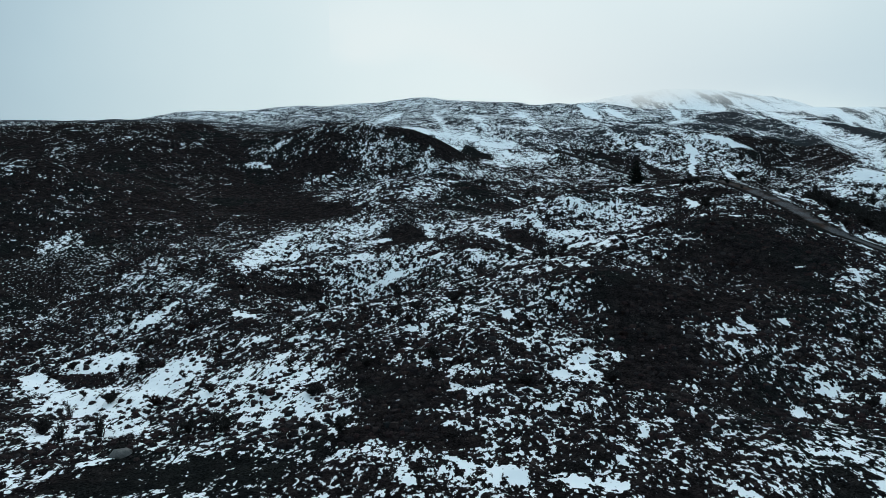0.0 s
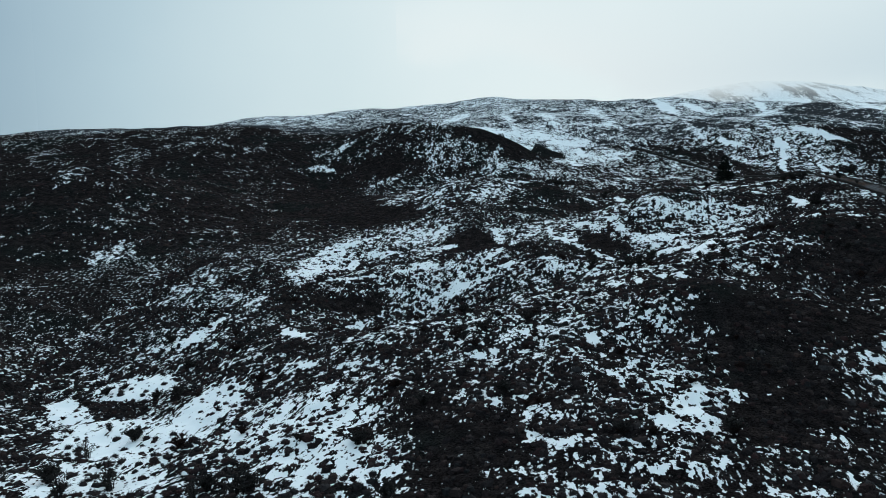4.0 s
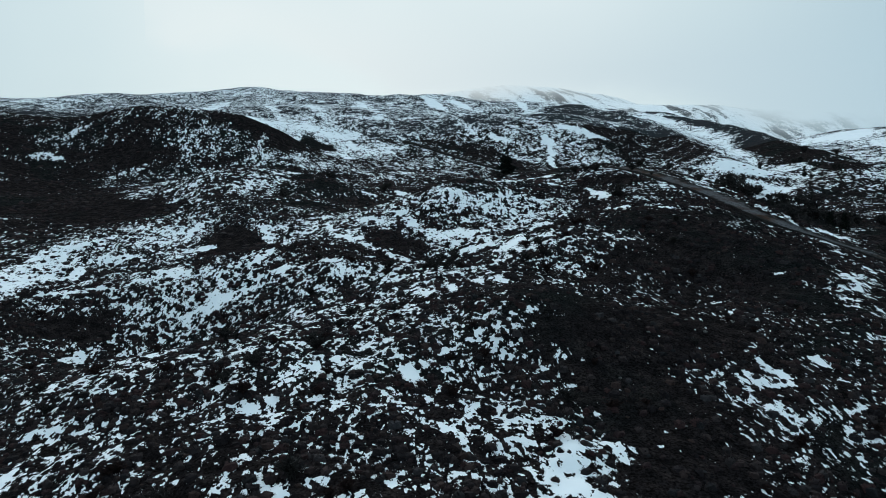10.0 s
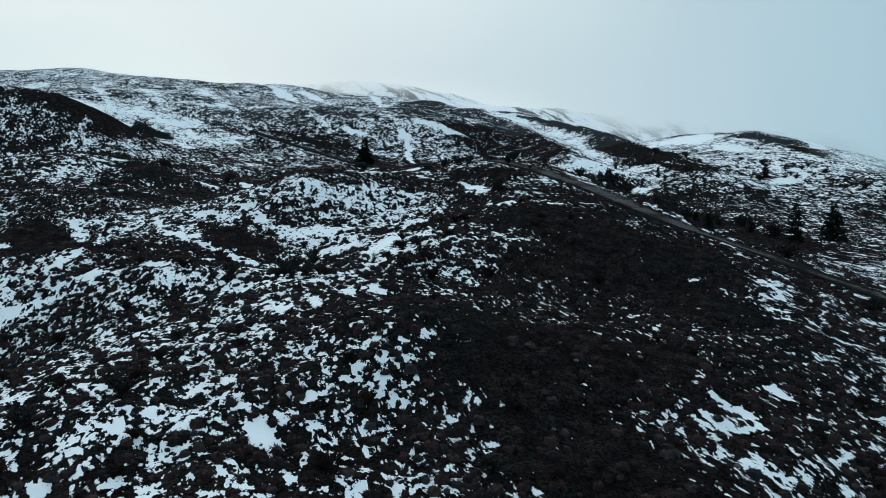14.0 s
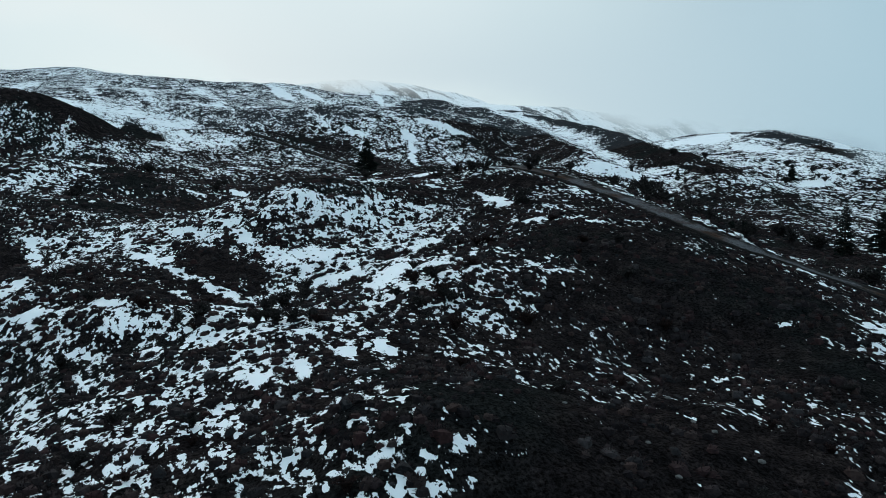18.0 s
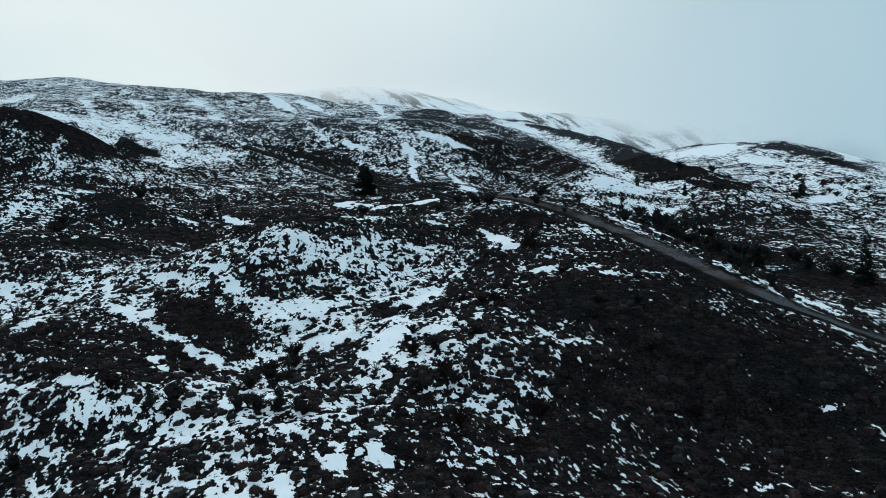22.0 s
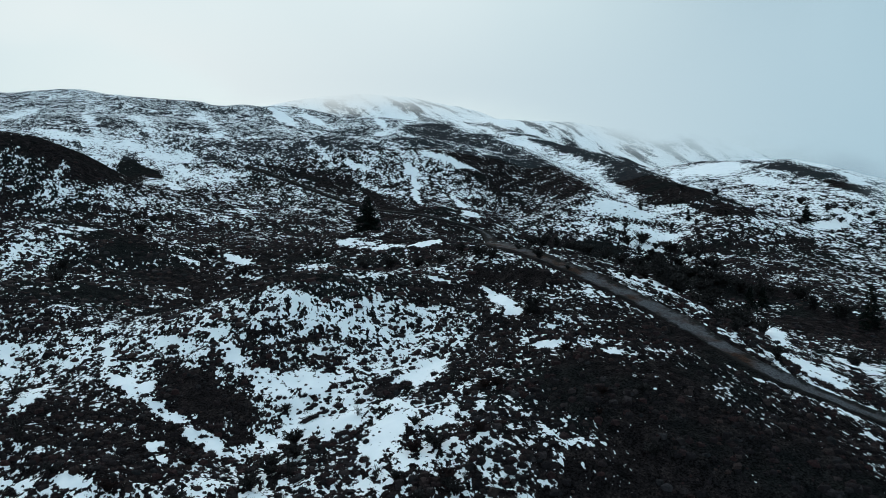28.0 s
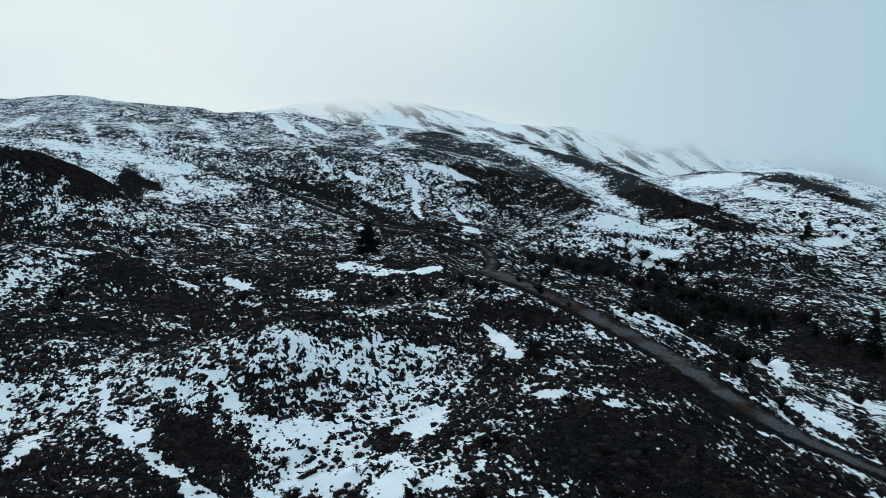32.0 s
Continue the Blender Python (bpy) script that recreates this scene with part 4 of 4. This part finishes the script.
def sliver(bm, base, tip, width, rnd):
    d = Vector(tip) - Vector(base)
    w = d.orthogonal().normalized()
    w.rotate(Matrix.Rotation(rnd.uniform(0, 6.28), 3, d.normalized()))
    w *= width
    mid = Vector(base) + 0.5 * d
    a, b, c, e = bm.verts.new(Vector(base)), bm.verts.new(mid + w), bm.verts.new(Vector(tip)), bm.verts.new(mid - w)
    bm.faces.new((a, b, c, e))


def bush(rnd, tall, wide, dense, label, mat):
    root = tagged(new("bush"), label, "bush", group="bushes on the slope")
    bs, bt = bmesh.new(), bmesh.new()
    for _ in range(int(10 * dense) + 5):
        a, lean = rnd.uniform(0, 6.28), rnd.uniform(0.1, 1.0)
        h = tall * rnd.uniform(0.6, 1.0)
        out = wide * lean
        pts = [(0.12 * math.cos(a), 0.12 * math.sin(a), -0.15)]
        for k in (0.35, 0.7, 1.0):
            pts.append((out * k ** 1.3 * math.cos(a) + rnd.uniform(-0.06, 0.06), out * k ** 1.3 * math.sin(a) + rnd.uniform(-0.06, 0.06), h * k * (1.1 - 0.35 * lean * k)))
        stem(bs, pts, 0.035, 0.008, 3)
        for _ in range(int(34 * dense)):
            k = rnd.uniform(0.2, 1.0)
            i = min(int(k * 3), 2)
            p = Vector(pts[i]).lerp(Vector(pts[i + 1]), k * 3 - i)
            d = Vector((rnd.gauss(0, 1) + 0.7 * math.cos(a), rnd.gauss(0, 1) + 0.7 * math.sin(a), abs(rnd.gauss(0.5, 0.7)))).normalized()
            sliver(bt, p, p + d * rnd.uniform(0.15, 0.4) * tall * 0.6, 0.02 * tall * (0.5 + 0.5 * dense), rnd)
    part("wood", bs, mat, root)
    tagged(part("crown", bt, mat, root), kind="stuff")
    return root


def put(ob, x, y, turn, size, sink=0.0):
    z = float(surface(np.array([x]), np.array([y]))[0]) - sink
    return copy_thing(ob, Matrix.Translation((x, y, z)) @ Matrix.Rotation(turn, 4, "Z") @ Matrix.Scale(size, 4))


rb = random.Random(21)
DARK_BUSH = [bush(rb, 1.0, 0.85, 1.9, "dense dark brown bush among the heather", BROOM) for _ in range(4)]
GREY_BUSH = [bush(rb, 1.3, 0.8, 0.55, "leafless grey thorn bush in the snow", BROOM) for _ in range(3)]
RED_BUSH = [bush(rb, 0.75, 0.8, 2.0, "rounded red-brown leafless bush in the snow", RED_TWIG) for _ in range(4)]
for b in DARK_BUSH + GREY_BUSH + RED_BUSH:
    b.location = (0, 0, -500)
# bushes seen one by one: x, y, size, kind
BUSHES = [(12.0, 137.1, 1.5, 0), (13.2, 135.4, 1.5, 1), (-7.2, 148.8, 1.7, 1), (43.9, 155.7, 1.7, 0), (14.7, 142.1, 1.4, 0), (22.6, 124.1, 1.0, 0), (68.5, 148.8, 1.3, 0), (93.2, 155.9, 2.0, 0),
          (91.0, 183.3, 1.8, 0), (91.7, 179.9, 1.6, 0), (-43.8, 87.1, 1.4, 0), (-58.5, 105.4, 1.2, 0), (-45.7, 99.8, 1.4, 0), (-36.5, 70.4, 1.5, 1), (-24.0, 66.1, 1.6, 1), (-27.3, 66.3, 1.3, 1)]
BUSHES_B = [(-16.6, 73.2, 1.2, 0), (4.1, 72.8, 1.1, 0), (12.2, 73.1, 1.2, 0), (-44.1, 73.4, 1.8, 0), (65.9, 111.3, 1.6, 0), (42.6, 87.9, 1.5, 0), (-8.9, 99.9, 1.2, 0), (-19.5, 145.9, 1.3, 1),
            (10.1, 133.7, 1.3, 0), (-11.0, 207.9, 2.2, 0), (13.1, 235.2, 2.2, 0), (18.2, 221.5, 2.0, 0), (32.2, 224.8, 1.8, 0), (35.6, 202.6, 1.8, 0), (0.1, 259.9, 2.6, 0), (157.5, 302.3, 4.2, 1)]
BUSHES_C = [(128.0, 201.0, 3.0, 0), (124.5, 205.5, 2.6, 0), (130.0, 203.5, 2.4, 0), (73.4, 131.5, 2.6, 0), (74.6, 133.0, 2.2, 0), (63.5, 139.0, 1.5, 0), (64.2, 146.0, 1.6, 0), (66.0, 152.0, 1.4, 0),
            (210.4, 274.2, 1.8, 0), (205.1, 263.5, 1.8, 0), (207.0, 268.0, 1.5, 0), (214.0, 270.0, 1.6, 0), (216.5, 262.0, 1.8, 0), (190.0, 285.0, 1.6, 0)]
BUSHES_D = [
            (104.2, 277.7, 3.2, 0), (58.9, 182.3, 1.9, 0), (113.5, 279.7, 3.0, 0), (115.3, 274.6, 3.2, 0), (119.5, 272.1, 3.0, 0), (121.8, 266.6, 3.2, 0), (123.1, 260.0, 3.2, 0), (120.2, 247.6, 3.2, 0),
            (118.8, 238.3, 3.1, 0), (121.4, 235.0, 2.9, 0), (119.6, 225.8, 2.8, 0), (47.4, 175.6, 1.6, 0), (46.7, 179.1, 1.6, 0), (47.4, 187.5, 1.6, 0), (30.0, 178.4, 1.4, 0), (40.5, 203.0, 1.9, 0),
            (42.0, 192.0, 1.8, 0), (43.2, 184.8, 1.5, 0), (14.3, 139.0, 1.2, 0), (11.7, 128.3, 1.0, 1), (18.7, 129.9, 0.8, 1), (23.5, 130.5, 1.1, 0), (22.4, 125.1, 0.8, 0), (23.5, 135.8, 0.8, 0),
]
BUSHES_E = [
            (25.5, 144.1, 0.7, 0), (20.4, 142.4, 0.7, 1), (15.0, 149.0, 0.8, 0), (19.7, 128.1, 0.9, 0), (20.2, 124.3, 0.9, 0), (8.8, 128.6, 1.0, 0), (9.9, 127.0, 1.2, 0), (11.0, 125.9, 1.1, 0),
            (12.1, 124.7, 0.9, 0), (9.5, 128.5, 0.9, 0), (42.9, 154.6, 1.2, 0), (43.7, 154.2, 0.9, 0), (139.3, 275.0, 3.2, 1), (53.6, 180.0, 0.9, 0), (53.2, 172.4, 1.4, 0), (2.2, 303.3, 2.0, 0),
            (-11.8, 223.2, 1.9, 0), (16.3, 257.3, 1.3, 0), (-9.3, 160.5, 1.7, 1), (23.5, 131.9, 0.8, 0), (119.9, 214.8, 3.1, 0), (120.2, 209.8, 3.1, 0), (121.5, 205.4, 3.2, 0), (119.4, 219.8, 2.9, 0),
]
BUSHES_F = [
            (122.8, 192.4, 2.9, 0), (124.4, 187.2, 3.1, 0), (54.4, 166.6, 0.7, 0), (61.2, 154.5, 0.8, 0), (143.9, 266.2, 2.9, 0), (134.1, 238.2, 2.4, 0), (-36.8, 70.8, 1.8, 1), (-46.1, 82.1, 1.5, 1),
            (-23.1, 66.0, 1.6, 0), (-26.9, 67.6, 1.4, 0), (-38.8, 67.2, 1.8, 1), (-49.3, 101.1, 1.3, 0), (-43.5, 86.0, 1.3, 0), (-16.9, 74.4, 1.0, 2), (4.1, 72.7, 0.8, 2), (6.3, 72.5, 0.9, 2),
            (12.4, 73.1, 1.0, 2), (-11.9, 62.2, 1.4, 0), (-3.1, 95.9, 0.8, 2), (-3.8, 92.4, 0.7, 2), (8.8, 94.5, 0.8, 2), (6.1, 95.1, 0.7, 2), (8.6, 98.2, 0.8, 2), (-1.9, 108.4, 0.9, 0),
]
BUSHES_G = [
            (12.9, 86.8, 1.0, 0), (62.8, 109.4, 1.4, 0),
]
for x, y, s, kind in BUSHES + BUSHES_B + BUSHES_C + BUSHES_D + BUSHES_E + BUSHES_F + BUSHES_G:
    put(rb.choice((DARK_BUSH, GREY_BUSH, RED_BUSH)[kind]), x, y, rb.uniform(0, 6.28), s)
# the scrub behind the track and on the far snow
n = 0
while n < 250:
    k = rb.random()
    kinds = DARK_BUSH + DARK_BUSH + GREY_BUSH
    if k < 0.32:
        s = rb.uniform(0, 1)
        x, y = 74 + 70 * s + rb.gauss(0, 7), 165 + 105 * s + rb.gauss(0, 9)
        size = rb.uniform(1.3, 3.4)
    elif k < 0.45:
        x, y, size = rb.gauss(185, 25), rb.gauss(278, 18), rb.uniform(1.2, 2.4)
    else:
        x, y, size = rb.uniform(-60, 42), rb.uniform(66, 150), 0.6 + 0.9 * rb.random() ** 2
        kinds = RED_BUSH + RED_BUSH + DARK_BUSH + GREY_BUSH[:1]
    if min(np.hypot(LINE[:, 0] - x, LINE[:, 1] - y)) < 4.5:
        continue
    put(rb.choice(kinds), x, y, rb.uniform(0, 6.28), size)
    n += 1


# ---- conifers ----
def conifer(rnd, tall, wide, label):
    root = tagged(new("conifer"), label, "tree", group="conifers by the track")
    bt = bmesh.new()
    stem(bt, [(0, 0, -0.3), (0.03, 0, tall * 0.4), (0, 0.02, tall * 0.8), (0, 0, tall * 0.98)], tall * 0.028, 0.02, 7)
    bl, bc = bt, bmesh.new()
    h = tall * 0.06
    while h < tall * 0.97:
        k = h / tall
        reach = wide * (1 - k) ** 0.75 * (0.75 + 0.5 * rnd.random())
        for j in range(rnd.randint(5, 8)):
            a = rnd.uniform(0, 6.28)
            r = reach * rnd.uniform(0.65, 1.15)
            droop = -0.22 * r + rnd.uniform(-0.1, 0.1) * r
            tip = Vector((r * math.cos(a), r * math.sin(a), h + droop + 0.25 * k * r))
            pts = [(0, 0, h), (0.5 * tip.x, 0.5 * tip.y, h + 0.35 * droop), tuple(tip)]
            stem(bl, pts, 0.02 + 0.012 * r, 0.006, 3)
            for _ in range(int(9 + 9 * r)):
                s = rnd.uniform(0.15, 1.0)
                p = Vector((0, 0, h)).lerp(tip, s)
                side = Vector((-math.sin(a), math.cos(a), 0)) * rnd.choice((-1, 1))
                d = (side * rnd.uniform(0.3, 1) + Vector((math.cos(a), math.sin(a), 0)) * rnd.uniform(0.2, 1) + Vector((0, 0, rnd.uniform(-0.7, 0.35)))).normalized()
                sliver(bc, p, p + d * rnd.uniform(0.3, 0.65) * (0.5 + 0.35 * r), 0.075 + 0.035 * r, rnd)
        h += tall * rnd.uniform(0.025, 0.05)
    part("trunk", bl, BARK, root)
    tagged(part("crown", bc, NEEDLES, root), kind="stuff")
    return root


rc = random.Random(33)
WIDE = conifer(rc, 8.0, 2.9, "broad dark conifer with branches down to the heath")
SLIM = conifer(rc, 11.5, 2.5, "tall slim dark conifer beside the track")
SMALL = conifer(rc, 5.0, 1.5, "small dark conifer on the snowy slope")
BROAD = conifer(rc, 7.2, 2.7, "dense dark spreading conifer below the track")
for b in (WIDE, SLIM, SMALL, BROAD):
    b.location = (0, 0, -500)
for ob, x, y, size in ((WIDE, 47.7, 246.3, 1.1), (SLIM, 121.0, 178.0, 0.84), (BROAD, 134.0, 180.5, 1.15), (WIDE, 198.8, 271.2, 0.72), (SMALL, 165.0, 286.5, 0.75),
                       (SMALL, 110.5, 196.0, 0.95), (SMALL, 115.5, 198.0, 0.8)):
    put(ob, x, y, rc.uniform(0, 6.28), size)
for b in DARK_BUSH + GREY_BUSH + RED_BUSH + [WIDE, SLIM, SMALL, BROAD]:
    for o in list(b.children_recursive) + [b]:
        bpy.data.objects.remove(o)

# ---- stones on the bare dome ----
rs = random.Random(3)


def stone(x, y, size):
    bm = bmesh.new()
    bmesh.ops.create_icosphere(bm, subdivisions=2, radius=size)
    for v in bm.verts:
        v.co *= 1 + 0.35 * noise.noise(v.co * (1.6 / size) + Vector((x, y, 0)))
        v.co.z *= 0.55
    me = bpy.data.meshes.new("stone")
    bm.to_mesh(me)
    bm.free()
    me.materials.append(STONE)
    ob = tagged(new("stone", me), "weathered grey stone half sunk in the heath", "stone", group="stones on the slope")
    ob.location = (x, y, float(surface(np.array([x]), np.array([y]))[0]) + 0.1 * size)
    ob.rotation_euler = (0, 0, rs.uniform(0, 6))


for _ in range(34):
    stone(rs.gauss(30, 9), rs.gauss(104, 9), rs.uniform(0.1, 0.2))
# a grey boulder in the dark ground below the west slope
stone(-30.5, 61.9, 0.9)
# rubble along the uphill edge of the track
for _ in range(90):
    k = rs.randint(96, 185)
    off = rs.uniform(1.1, 3.2)
    stone(float(LINE[k, 0] + TANG[k, 1] * off), float(LINE[k, 1] - TANG[k, 0] * off), 0.1 + 0.25 * rs.random() ** 2)


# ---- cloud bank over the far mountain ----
# the brightness of lit cloud and haze is emitted by the sheet itself
def glow_sheet_material(name, near_col, far_col):
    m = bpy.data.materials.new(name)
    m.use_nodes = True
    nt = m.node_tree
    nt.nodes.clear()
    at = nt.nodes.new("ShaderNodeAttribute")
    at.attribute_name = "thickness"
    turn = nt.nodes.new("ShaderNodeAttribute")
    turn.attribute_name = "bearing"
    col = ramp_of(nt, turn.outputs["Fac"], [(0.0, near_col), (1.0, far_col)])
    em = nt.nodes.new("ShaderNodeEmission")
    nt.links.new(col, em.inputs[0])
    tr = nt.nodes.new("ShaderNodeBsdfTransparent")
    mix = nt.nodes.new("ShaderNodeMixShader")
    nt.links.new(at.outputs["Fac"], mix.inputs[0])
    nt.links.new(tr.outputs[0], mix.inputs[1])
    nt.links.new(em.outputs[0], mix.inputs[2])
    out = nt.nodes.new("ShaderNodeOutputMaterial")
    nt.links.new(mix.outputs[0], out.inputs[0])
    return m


def cloud(name, radius, az0, az1, base_az, base_z, depth, ragged, seed, mat, most=1.0, az_fade=0.0):
    az = np.linspace(az0, az1, 300)
    h = np.linspace(0, 1, 110) ** 1.6 * 250 - 10
    A, H = np.meshgrid(az, h)
    arc = radius * np.radians(A)
    base = np.interp(A, base_az, base_z)
    lift = ragged * fbm(arc, 1.8 * H, 120, 5, seed)
    a = np.clip((H + lift - base) / depth, 0, 1)
    a = a * a * (3 - 2 * a) * most
    a = a * np.clip((235 - H) / 90, 0, 1)
    if az_fade:
        f = np.clip((A - az0) / az_fade, 0, 1)
        a = a * f * f * (3 - 2 * f)
    X, Y = radius * np.sin(np.radians(A)), 60 + radius * np.cos(np.radians(A))
    me = mesh_of(name, np.stack([X, Y, H + 0 * X], -1).reshape(-1, 3), grid_faces(len(h), len(az)), mat)
    for key, val in (("thickness", a), ("bearing", np.clip((A + 5) / 60, 0, 1))):
        la = me.attributes.new(key, "FLOAT", "POINT")
        la.data.foreach_set("value", val.astype(np.float32).ravel())
    ob = tagged(new(name, me), "translucent self-glowing sheet imitating pale cloud and haze over the far slopes", "cloud", kind="structure")
    return ob


MIST = glow_sheet_material("cloud_mist", (0.84, 0.90, 0.90), (0.36, 0.55, 0.66))
HAZE_GLOW = glow_sheet_material("haze_glow", (0.30, 0.44, 0.56), (0.24, 0.40, 0.52))
cloud("backdrop_cloud", 820, -12, 80, (-4, 0, 6, 14, 18, 21, 25, 33, 38, 44, 50, 80), (165, 145, 108, 90, 88, 82, 74, 66, 54, 42, 14, 0), 44, 40, 91, MIST)
cloud("backdrop_mist", 620, 34, 85, (34, 41, 44, 47, 50, 54, 85), (105, 80, 66, 50, 32, 14, -10), 36, 34, 97, MIST, 0.9, 8)
cloud("backdrop_mist_right", 300, 40, 85, (40, 44, 47, 50, 56, 85), (62, 42, 28, 15, 4, -10), 40, 30, 103, MIST, 0.85, 5)
# thin glowing sheet in front of the far slopes imitates aerial haze
cloud("backdrop_haze", 345, -40, 70, (-40, 70), (6, 6), 60, 20, 107, HAZE_GLOW, 0.05)
